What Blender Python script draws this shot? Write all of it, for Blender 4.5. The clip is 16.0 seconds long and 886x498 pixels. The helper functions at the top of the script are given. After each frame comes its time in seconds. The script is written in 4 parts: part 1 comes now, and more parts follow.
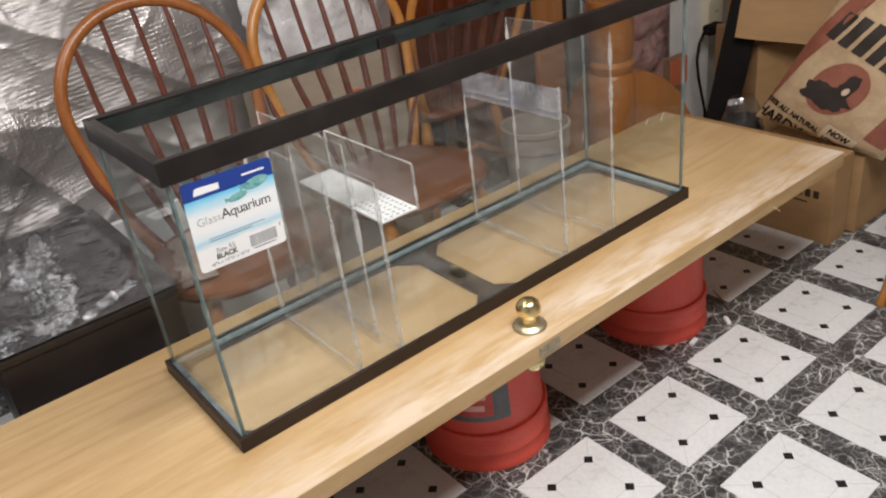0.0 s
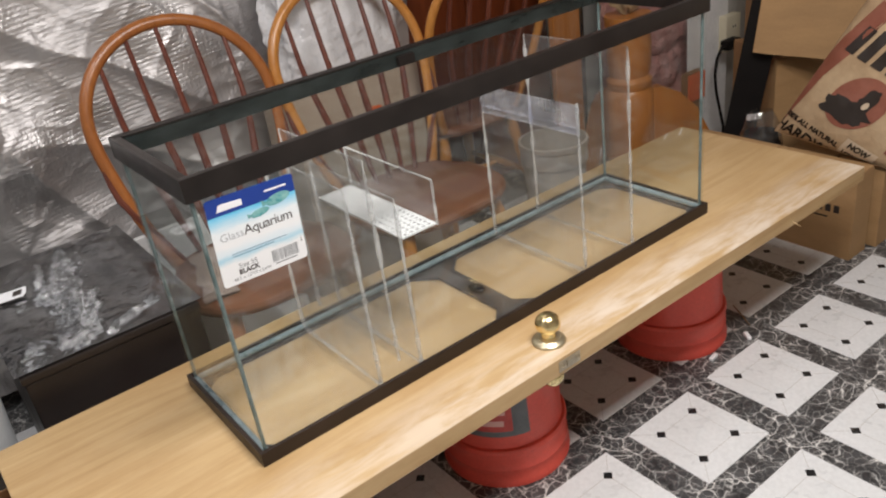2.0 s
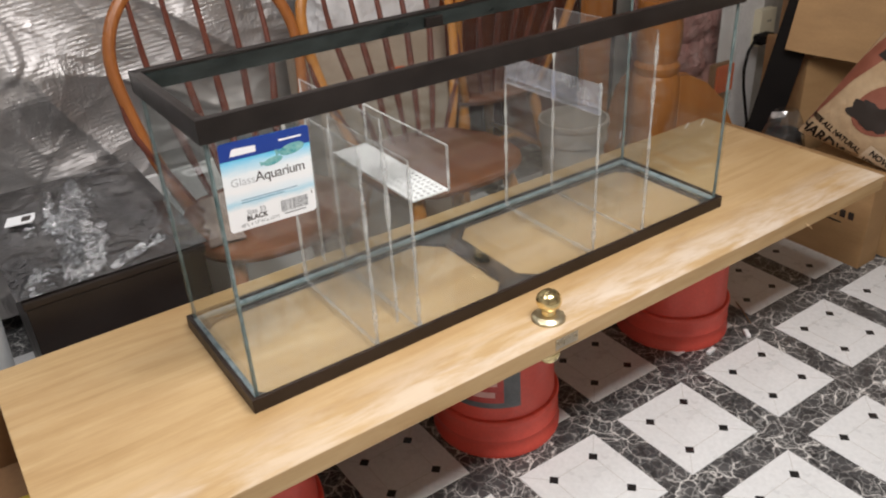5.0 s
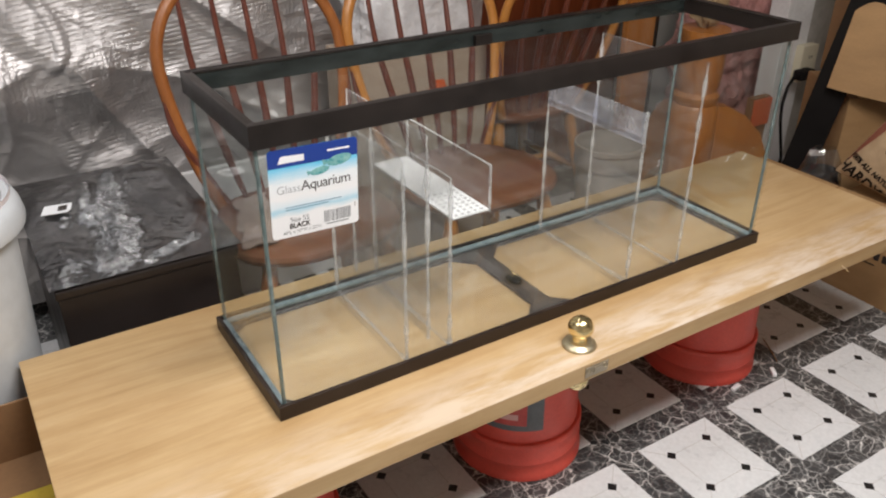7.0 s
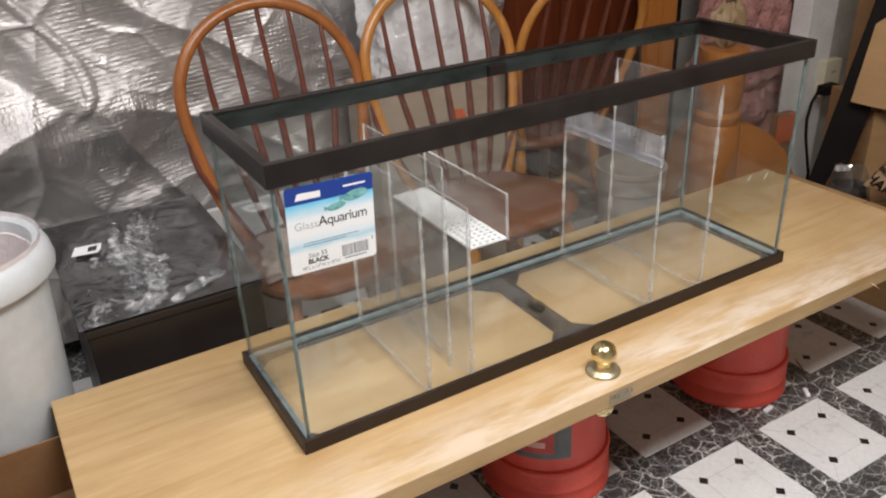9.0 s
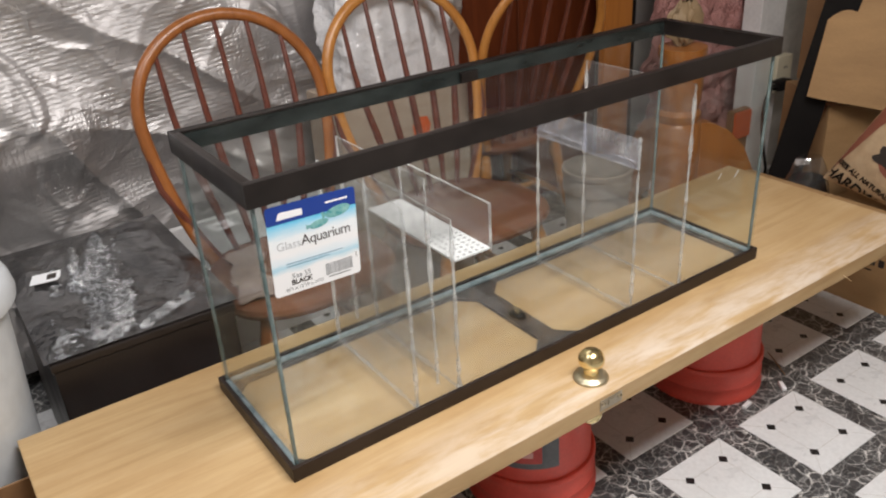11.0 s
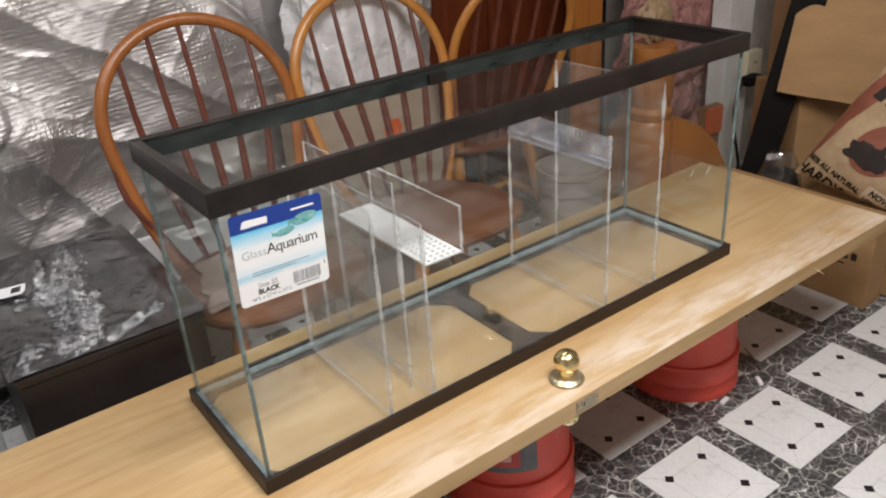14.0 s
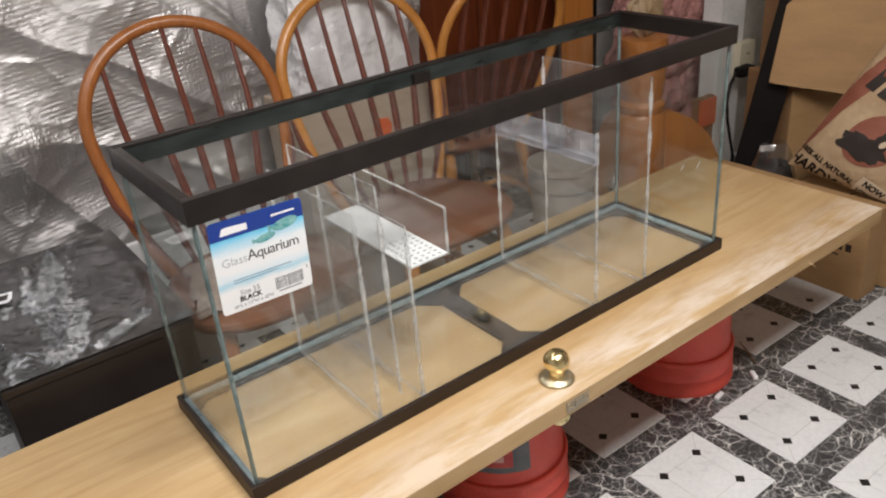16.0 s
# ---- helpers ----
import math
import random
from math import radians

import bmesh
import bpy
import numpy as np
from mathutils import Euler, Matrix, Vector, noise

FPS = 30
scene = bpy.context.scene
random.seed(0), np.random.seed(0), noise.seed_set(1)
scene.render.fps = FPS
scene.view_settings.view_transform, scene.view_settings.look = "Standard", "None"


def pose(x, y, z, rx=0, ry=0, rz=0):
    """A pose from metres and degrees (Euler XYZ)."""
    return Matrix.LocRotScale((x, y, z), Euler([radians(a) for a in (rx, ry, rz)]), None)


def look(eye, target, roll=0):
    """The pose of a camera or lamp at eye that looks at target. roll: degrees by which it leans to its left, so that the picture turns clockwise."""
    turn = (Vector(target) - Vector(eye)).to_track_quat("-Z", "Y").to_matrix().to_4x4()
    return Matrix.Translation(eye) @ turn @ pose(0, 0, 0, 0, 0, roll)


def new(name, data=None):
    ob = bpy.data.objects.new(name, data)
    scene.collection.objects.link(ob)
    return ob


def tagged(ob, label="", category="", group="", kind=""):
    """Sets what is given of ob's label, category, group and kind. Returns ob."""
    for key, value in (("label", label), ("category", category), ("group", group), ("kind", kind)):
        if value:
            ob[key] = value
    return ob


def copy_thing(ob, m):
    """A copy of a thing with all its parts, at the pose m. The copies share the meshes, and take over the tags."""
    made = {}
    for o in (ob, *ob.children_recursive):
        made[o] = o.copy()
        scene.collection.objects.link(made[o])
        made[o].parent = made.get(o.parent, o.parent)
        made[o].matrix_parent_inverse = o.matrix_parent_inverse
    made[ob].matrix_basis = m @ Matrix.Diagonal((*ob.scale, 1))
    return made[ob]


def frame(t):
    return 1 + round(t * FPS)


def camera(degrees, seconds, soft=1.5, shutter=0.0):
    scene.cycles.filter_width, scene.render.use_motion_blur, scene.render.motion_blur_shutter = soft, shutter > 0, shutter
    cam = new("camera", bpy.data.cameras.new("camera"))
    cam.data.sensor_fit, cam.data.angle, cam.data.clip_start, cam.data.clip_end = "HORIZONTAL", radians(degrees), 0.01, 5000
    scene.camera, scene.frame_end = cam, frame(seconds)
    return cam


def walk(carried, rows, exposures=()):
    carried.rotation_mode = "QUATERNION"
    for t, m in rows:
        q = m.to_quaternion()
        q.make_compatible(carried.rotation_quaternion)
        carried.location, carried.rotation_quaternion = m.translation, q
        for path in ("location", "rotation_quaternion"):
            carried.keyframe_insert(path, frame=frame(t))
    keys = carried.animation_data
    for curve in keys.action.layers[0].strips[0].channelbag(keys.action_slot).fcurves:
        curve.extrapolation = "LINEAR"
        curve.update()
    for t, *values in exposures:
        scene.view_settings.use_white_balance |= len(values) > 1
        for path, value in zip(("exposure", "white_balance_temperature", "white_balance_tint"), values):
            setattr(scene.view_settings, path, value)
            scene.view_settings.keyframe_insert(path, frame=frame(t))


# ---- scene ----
cam = camera(57.8, 16.0, soft=2.1)
PATH = [
    (0, (-0.306, -1.087, 1.323), (0.715, 0.343, 0.369), -7.8),
    (0.5, (-0.311, -1.086, 1.327), (0.706, 0.35, 0.377), -7.3),
    (1, (-0.312, -1.086, 1.327), (0.707, 0.358, 0.39), -7.6),
    (1.5, (-0.314, -1.088, 1.328), (0.701, 0.363, 0.399), -8.0),
    (2, (-0.314, -1.091, 1.328), (0.689, 0.377, 0.412), -8.4),
    (2.5, (-0.31, -1.084, 1.327), (0.692, 0.382, 0.408), -8.2),
    (3, (-0.305, -1.088, 1.326), (0.687, 0.381, 0.398), -8.6),
    (3.5, (-0.307, -1.092, 1.327), (0.68, 0.38, 0.4), -7.9),
    (4, (-0.31, -1.093, 1.316), (0.664, 0.372, 0.364), -6.6),
    (6.5, (-0.328, -1.069, 1.335), (0.623, 0.395, 0.358), 0.4),
    (7, (-0.34, -1.056, 1.333), (0.598, 0.427, 0.374), 0.2),
    (7.5, (-0.342, -1.062, 1.341), (0.573, 0.447, 0.4), -0.1),
    (8, (-0.34, -1.066, 1.347), (0.571, 0.455, 0.421), -0.7),
    (8.5, (-0.329, -1.073, 1.348), (0.568, 0.46, 0.429), -1.7),
    (9, (-0.322, -1.072, 1.345), (0.565, 0.477, 0.443), -2.7),
    (11.5, (-0.351, -1.001, 1.343), (0.658, 0.473, 0.442), -3.8),
    (12, (-0.34, -1.0, 1.342), (0.676, 0.467, 0.438), -4.1),
    (12.5, (-0.34, -1.003, 1.342), (0.679, 0.464, 0.44), -4.1),
    (13, (-0.337, -1.003, 1.342), (0.685, 0.463, 0.446), -4.1),
    (13.5, (-0.332, -1.004, 1.341), (0.698, 0.458, 0.444), -4.0),
    (14, (-0.324, -1.004, 1.34), (0.707, 0.455, 0.442), -4.1),
    (14.5, (-0.314, -1.001, 1.339), (0.718, 0.452, 0.43), -4.3),
    (15, (-0.303, -1.002, 1.339), (0.725, 0.451, 0.428), -4.6),
    (15.5, (-0.296, -1.003, 1.338), (0.735, 0.446, 0.424), -4.9),
    (16, (-0.292, -1.007, 1.344), (0.733, 0.45, 0.433), -5.2),
]
walk(cam, [(t, look(eye, target, roll)) for t, eye, target, roll in PATH])


# ---- world and light ----
world = bpy.data.worlds.new("world")
scene.world = world
world.use_nodes = True
world.node_tree.nodes["Background"].inputs[0].default_value = (0.9, 0.95, 1.0, 1)
world.node_tree.nodes["Background"].inputs[1].default_value = 0.05
scene.view_settings.exposure = 0.0


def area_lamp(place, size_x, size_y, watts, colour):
    data = bpy.data.lights.new("assumed_lamp", "AREA")
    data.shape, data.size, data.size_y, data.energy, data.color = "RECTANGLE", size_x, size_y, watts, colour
    lamp = new("assumed_lamp", data)
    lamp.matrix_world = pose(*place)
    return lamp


# Main overhead lamp, placed by the shadow under the door slab.
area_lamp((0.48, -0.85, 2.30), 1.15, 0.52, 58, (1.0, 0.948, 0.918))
# Second lamp is added: lights the film's crinkles and fills the left.
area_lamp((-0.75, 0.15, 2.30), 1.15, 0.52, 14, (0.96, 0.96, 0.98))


# ---- materials ----
def ramp(nt, source, stops):
    r = nt.nodes.new("ShaderNodeValToRGB")
    while len(r.color_ramp.elements) < len(stops):
        r.color_ramp.elements.new(0.5)
    for e, (at, c) in zip(r.color_ramp.elements, stops):
        e.position, e.color = at, (*c, 1)
    nt.links.new(source, r.inputs[0])
    return r.outputs[0]


def coords(nt, stretch=(1, 1, 1), turn=(0, 0, 0), space="Object"):
    tc, mp = nt.nodes.new("ShaderNodeTexCoord"), nt.nodes.new("ShaderNodeMapping")
    mp.inputs["Scale"].default_value, mp.inputs["Rotation"].default_value = stretch, turn
    nt.links.new(tc.outputs[space], mp.inputs[0])
    return mp.outputs[0]


def noise_tex(nt, vec, scale, detail=5, rough=0.6, distort=0.0):
    n = nt.nodes.new("ShaderNodeTexNoise")
    n.inputs["Scale"].default_value, n.inputs["Detail"].default_value = scale, detail
    n.inputs["Roughness"].default_value, n.inputs["Distortion"].default_value = rough, distort
    nt.links.new(vec, n.inputs["Vector"])
    return n.outputs[0]


def bump(nt, heights, bsdf):
    last = None
    for h, strength, depth in heights:
        b = nt.nodes.new("ShaderNodeBump")
        b.inputs["Strength"].default_value, b.inputs["Distance"].default_value = strength, depth
        nt.links.new(h, b.inputs["Height"])
        if last:
            nt.links.new(last, b.inputs["Normal"])
        last = b.outputs[0]
    nt.links.new(last, bsdf.inputs["Normal"])


def blank(name, rough=0.5, metal=0.0):
    m = bpy.data.materials.new(name)
    m.use_nodes = True
    b = m.node_tree.nodes["Principled BSDF"]
    b.inputs["Roughness"].default_value, b.inputs["Metallic"].default_value = rough, metal
    return m, m.node_tree, b


def mix(nt, fac, a, b, how="MIX"):
    n = nt.nodes.new("ShaderNodeMix")
    n.data_type, n.blend_type = "RGBA", how
    for sock, v in ((n.inputs[0], fac), (n.inputs[6], a), (n.inputs[7], b)):
        if isinstance(v, (int, float)):
            sock.default_value = v
        elif isinstance(v, tuple):
            sock.default_value = (*v, 1)
        else:
            nt.links.new(v, sock)
    return n.outputs[2]


def mottled(name, dark, light, scale=6, rough=0.5, metal=0.0, fine=120, relief=0.15, depth=0.002, stretch=(1, 1, 1), spread=(0.3, 0.7), sheen=0.5):
    """A surface with two scales of variation: broad stains and fine grain."""
    m, nt, b = blank(name, rough, metal)
    b.inputs["Specular IOR Level"].default_value = sheen
    v = coords(nt, stretch)
    broad, grain = noise_tex(nt, v, scale), noise_tex(nt, v, fine, 3)
    c = ramp(nt, broad, [(spread[0], dark), (spread[1], light)])
    c = mix(nt, 0.12, c, ramp(nt, grain, [(0.35, (0.3, 0.3, 0.3)), (0.65, (1, 1, 1))]), "MULTIPLY")
    nt.links.new(c, b.inputs["Base Color"])
    r = ramp(nt, broad, [(0.3, (rough * 0.8,) * 3), (0.7, (min(1, rough * 1.2),) * 3)])
    nt.links.new(r, b.inputs["Roughness"])
    bump(nt, [(grain, relief, depth)], b)
    return m


def plain(name, c, rough=0.5, metal=0.0):
    m, nt, b = blank(name, rough, metal)
    b.inputs["Base Color"].default_value = (*c, 1)
    return m


def wood(name, dark, light, along="x", rough=0.4, scale=1.0):
    m, nt, b = blank(name, rough)
    long_axis = {"x": (0.9, 14, 14), "y": (14, 0.9, 14), "z": (14, 14, 0.9)}[along]
    v = coords(nt, tuple(a * scale for a in long_axis))
    g = noise_tex(nt, v, 2.2, 8, 0.62, 1.2)
    f = noise_tex(nt, v, 14, 4, 0.7)
    c = ramp(nt, g, [(0.3, dark), (0.5, tuple((a + d) / 2 for a, d in zip(dark, light))), (0.72, light)])
    c = mix(nt, 0.25, c, ramp(nt, f, [(0.35, (0.55, 0.5, 0.45)), (0.6, (1, 1, 1))]), "MULTIPLY")
    nt.links.new(c, b.inputs["Base Color"])
    bump(nt, [(f, 0.12, 0.001)], b)
    return m


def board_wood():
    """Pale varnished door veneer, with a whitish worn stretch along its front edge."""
    m, nt, b = blank("door_veneer", 0.46)
    b.inputs["Specular IOR Level"].default_value = 0.34
    v = coords(nt, (0.8, 9, 9))
    g, f = noise_tex(nt, v, 2.0, 8, 0.6, 1.5), noise_tex(nt, v, 16, 4, 0.7)
    c = ramp(nt, g, [(0.3, (0.465, 0.308, 0.146)), (0.5, (0.535, 0.368, 0.187)), (0.7, (0.58, 0.415, 0.228))])
    c = mix(nt, 0.14, c, ramp(nt, f, [(0.35, (0.6, 0.55, 0.5)), (0.6, (1, 1, 1))]), "MULTIPLY")
    blot = noise_tex(nt, coords(nt, (1.3, 3.0, 3.0)), 3.0, 5)
    c = mix(nt, 0.5, c, ramp(nt, blot, [(0.38, (0.78, 0.70, 0.6)), (0.6, (1, 1, 1))]), "MULTIPLY")
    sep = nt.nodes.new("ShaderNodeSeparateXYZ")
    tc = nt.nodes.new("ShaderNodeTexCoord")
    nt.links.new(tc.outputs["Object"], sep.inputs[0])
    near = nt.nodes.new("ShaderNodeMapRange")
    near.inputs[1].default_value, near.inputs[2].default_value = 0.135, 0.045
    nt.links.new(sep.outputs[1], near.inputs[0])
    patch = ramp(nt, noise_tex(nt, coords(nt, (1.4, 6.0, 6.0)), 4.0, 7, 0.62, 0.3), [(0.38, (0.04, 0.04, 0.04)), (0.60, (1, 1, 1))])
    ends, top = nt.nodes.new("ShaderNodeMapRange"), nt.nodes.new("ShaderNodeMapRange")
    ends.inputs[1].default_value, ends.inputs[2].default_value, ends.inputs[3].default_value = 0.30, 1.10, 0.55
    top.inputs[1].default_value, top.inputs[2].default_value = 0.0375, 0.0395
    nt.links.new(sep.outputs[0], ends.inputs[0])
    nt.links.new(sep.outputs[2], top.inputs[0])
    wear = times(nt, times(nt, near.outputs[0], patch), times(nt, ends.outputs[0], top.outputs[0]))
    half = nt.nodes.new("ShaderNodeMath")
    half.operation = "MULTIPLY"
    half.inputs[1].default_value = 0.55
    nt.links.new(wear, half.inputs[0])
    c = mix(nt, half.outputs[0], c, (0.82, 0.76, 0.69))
    nt.links.new(c, b.inputs["Base Color"])
    nt.links.new(ramp(nt, blot, [(0.3, (0.38,) * 3), (0.7, (0.54,) * 3)]), b.inputs["Roughness"])
    bump(nt, [(f, 0.08, 0.001)], b)
    return m


def times(nt, a, b):
    n = nt.nodes.new("ShaderNodeMath")
    n.operation = "MULTIPLY"
    for sock, v in zip(n.inputs, (a, b)):
        if isinstance(v, (int, float)):
            sock.default_value = v
        else:
            nt.links.new(v, sock)
    return n.outputs[0]


def wave(nt, vec, axis, scale, distort):
    w = nt.nodes.new("ShaderNodeTexWave")
    w.bands_direction = axis
    w.inputs["Scale"].default_value, w.inputs["Distortion"].default_value, w.inputs["Detail"].default_value = scale, distort, 3
    w.inputs["Detail Scale"].default_value = 3.0
    nt.links.new(vec, w.inputs[0])
    return w.outputs[1]


def silver_foil():
    """Crinkled silver sheeting; a woven grid shows through in patches."""
    m, nt, b = blank("silver_foil", 0.36, 0.86)
    v = coords(nt)
    crease = noise_tex(nt, v, 7, 7, 0.68, 1.2)
    nt.links.new(ramp(nt, noise_tex(nt, v, 4, 5), [(0.3, (0.53, 0.512, 0.508)), (0.7, (0.70, 0.680, 0.675))]), b.inputs["Base Color"])
    nt.links.new(ramp(nt, noise_tex(nt, v, 6, 5), [(0.36, (0.36,) * 3), (0.62, (0.60,) * 3)]), b.inputs["Roughness"])
    patch = ramp(nt, noise_tex(nt, v, 3.2, 4, 0.6, 0.6), [(0.40, (0.10,) * 3), (0.58, (1,) * 3)])
    breaks = ramp(nt, noise_tex(nt, coords(nt, (1, 1, 1.6)), 24, 3), [(0.38, (0.12,) * 3), (0.58, (1,) * 3)])
    rows = times(nt, wave(nt, coords(nt, (1, 1, 1), (0, 0.10, 0)), "Z", 25, 1.6), times(nt, patch, breaks))
    cols = times(nt, wave(nt, v, "X", 22, 6.0), ramp(nt, noise_tex(nt, v, 2.6, 4, 0.6, 0.9), [(0.50, (0.0,) * 3), (0.62, (1,) * 3)]))
    dash = noise_tex(nt, coords(nt, (1, 1, 3.5)), 60, 4, 0.6)
    bump(nt, [(crease, 0.26, 0.018), (dash, 0.34, 0.0026), (rows, 0.30, 0.0026), (cols, 0.30, 0.0026)], b)
    return m


def black_film():
    """Dark shiny plastic film, finely crinkled along some folds."""
    m, nt, b = blank("black_plastic_film", 0.17, 0.95)
    v = coords(nt)
    nt.links.new(ramp(nt, noise_tex(nt, v, 9, 4), [(0.3, (0.10, 0.10, 0.103)), (0.7, (0.23, 0.23, 0.234))]), b.inputs["Base Color"])
    broad = noise_tex(nt, coords(nt, (2.2, 1, 1)), 12, 5, 0.6, 0.6)
    fine = noise_tex(nt, v, 230, 3, 0.6, 0.4)
    bump(nt, [(broad, 0.4, 0.02), (fine, 0.28, 0.003)], b)
    return m


def marble():
    """Black marble print with white veins."""
    m, nt, b = blank("black_marble_vinyl", 0.30)
    v = coords(nt)
    n = nt.nodes.new("ShaderNodeTexNoise")
    n.inputs["Scale"].default_value, n.inputs["Detail"].default_value = 16, 6
    nt.links.new(v, n.inputs["Vector"])
    warped = mix(nt, 0.06, v, n.outputs[1])
    veins = None
    for scale, width in ((22, 0.020), (52, 0.034)):
        vo = nt.nodes.new("ShaderNodeTexVoronoi")
        vo.feature = "DISTANCE_TO_EDGE"
        vo.inputs["Scale"].default_value = scale
        nt.links.new(warped, vo.inputs["Vector"])
        line = ramp(nt, vo.outputs["Distance"], [(0.0, (1, 1, 1)), (width, (0.25, 0.25, 0.25)), (width * 3, (0, 0, 0))])
        veins = line if veins is None else mix(nt, 0.5, veins, line, "ADD")
    fade = ramp(nt, noise_tex(nt, v, 11, 4), [(0.36, (0.16,) * 3), (0.56, (1,) * 3)])
    veins = mix(nt, 1.0, veins, fade, "MULTIPLY")
    ground = ramp(nt, noise_tex(nt, v, 22, 8, 0.7), [(0.35, (0.020, 0.020, 0.022)), (0.72, (0.105, 0.105, 0.107))])
    bw = nt.nodes.new("ShaderNodeRGBToBW")
    nt.links.new(veins, bw.inputs[0])
    nt.links.new(mix(nt, bw.outputs[0], ground, (0.74, 0.73, 0.70)), b.inputs["Base Color"])
    bump(nt, [(noise_tex(nt, v, 160, 2), 0.05, 0.001)], b)
    return m


def clear_sheet(name, tint, haze, rough=0.05, gloss=0.04):
    """Clear plastic: see-through, with a gloss that grows at grazing angles and a whitish haze mixed in."""
    m = bpy.data.materials.new(name)
    m.use_nodes = True
    nt = m.node_tree
    nt.nodes.clear()
    out, t, g = nt.nodes.new("ShaderNodeOutputMaterial"), nt.nodes.new("ShaderNodeBsdfTransparent"), nt.nodes.new("ShaderNodeBsdfGlossy")
    t.inputs[0].default_value, g.inputs["Roughness"].default_value = (*tint, 1), rough
    fr, a, d, c = nt.nodes.new("ShaderNodeLayerWeight"), nt.nodes.new("ShaderNodeMixShader"), nt.nodes.new("ShaderNodeBsdfDiffuse"), nt.nodes.new("ShaderNodeMixShader")
    d.inputs[0].default_value = (0.84, 0.82, 0.80, 1)
    power, gain = nt.nodes.new("ShaderNodeMath"), nt.nodes.new("ShaderNodeMath")
    power.operation, gain.operation = "POWER", "MULTIPLY_ADD"
    power.inputs[1].default_value, gain.inputs[1].default_value, gain.inputs[2].default_value = 5.0, 1.0 - gloss, gloss
    nt.links.new(fr.outputs["Facing"], power.inputs[0])
    nt.links.new(power.outputs[0], gain.inputs[0])
    nt.links.new(gain.outputs[0], a.inputs[0])
    nt.links.new(t.outputs[0], a.inputs[1])
    nt.links.new(g.outputs[0], a.inputs[2])
    smear = noise_tex(nt, coords(nt), 14, 5)
    nt.links.new(ramp(nt, smear, [(0.35, (haze * 0.5,) * 3), (0.7, (haze * 1.6,) * 3)]), c.inputs[0])
    nt.links.new(a.outputs[0], c.inputs[1])
    nt.links.new(d.outputs[0], c.inputs[2])
    nt.links.new(c.outputs[0], out.inputs[0])
    return m


def label_paper():
    """White printed label whose upper half fades from sky blue to white."""
    m, nt, b = blank("label_print", 0.28)
    tc, sep = nt.nodes.new("ShaderNodeTexCoord"), nt.nodes.new("ShaderNodeSeparateXYZ")
    nt.links.new(tc.outputs["Generated"], sep.inputs[0])
    cloud = noise_tex(nt, coords(nt, (30, 90, 30)), 1.0, 4)
    add = nt.nodes.new("ShaderNodeMath")
    add.operation = "MULTIPLY_ADD"
    add.inputs[1].default_value, add.inputs[2].default_value = 0.10, -0.05
    nt.links.new(cloud, add.inputs[0])
    total = nt.nodes.new("ShaderNodeMath")
    nt.links.new(add.outputs[0], total.inputs[0])
    nt.links.new(sep.outputs[1], total.inputs[1])
    white = (0.84, 0.85, 0.86)
    c = ramp(nt, total.outputs[0], [(0.0, white), (0.24, white), (0.31, (0.42, 0.66, 0.78)), (0.36, (0.70, 0.80, 0.86)), (0.46, white), (0.62, (0.80, 0.85, 0.88)), (0.82, (0.04, 0.52, 0.80))])
    nt.links.new(c, b.inputs["Base Color"])
    return m


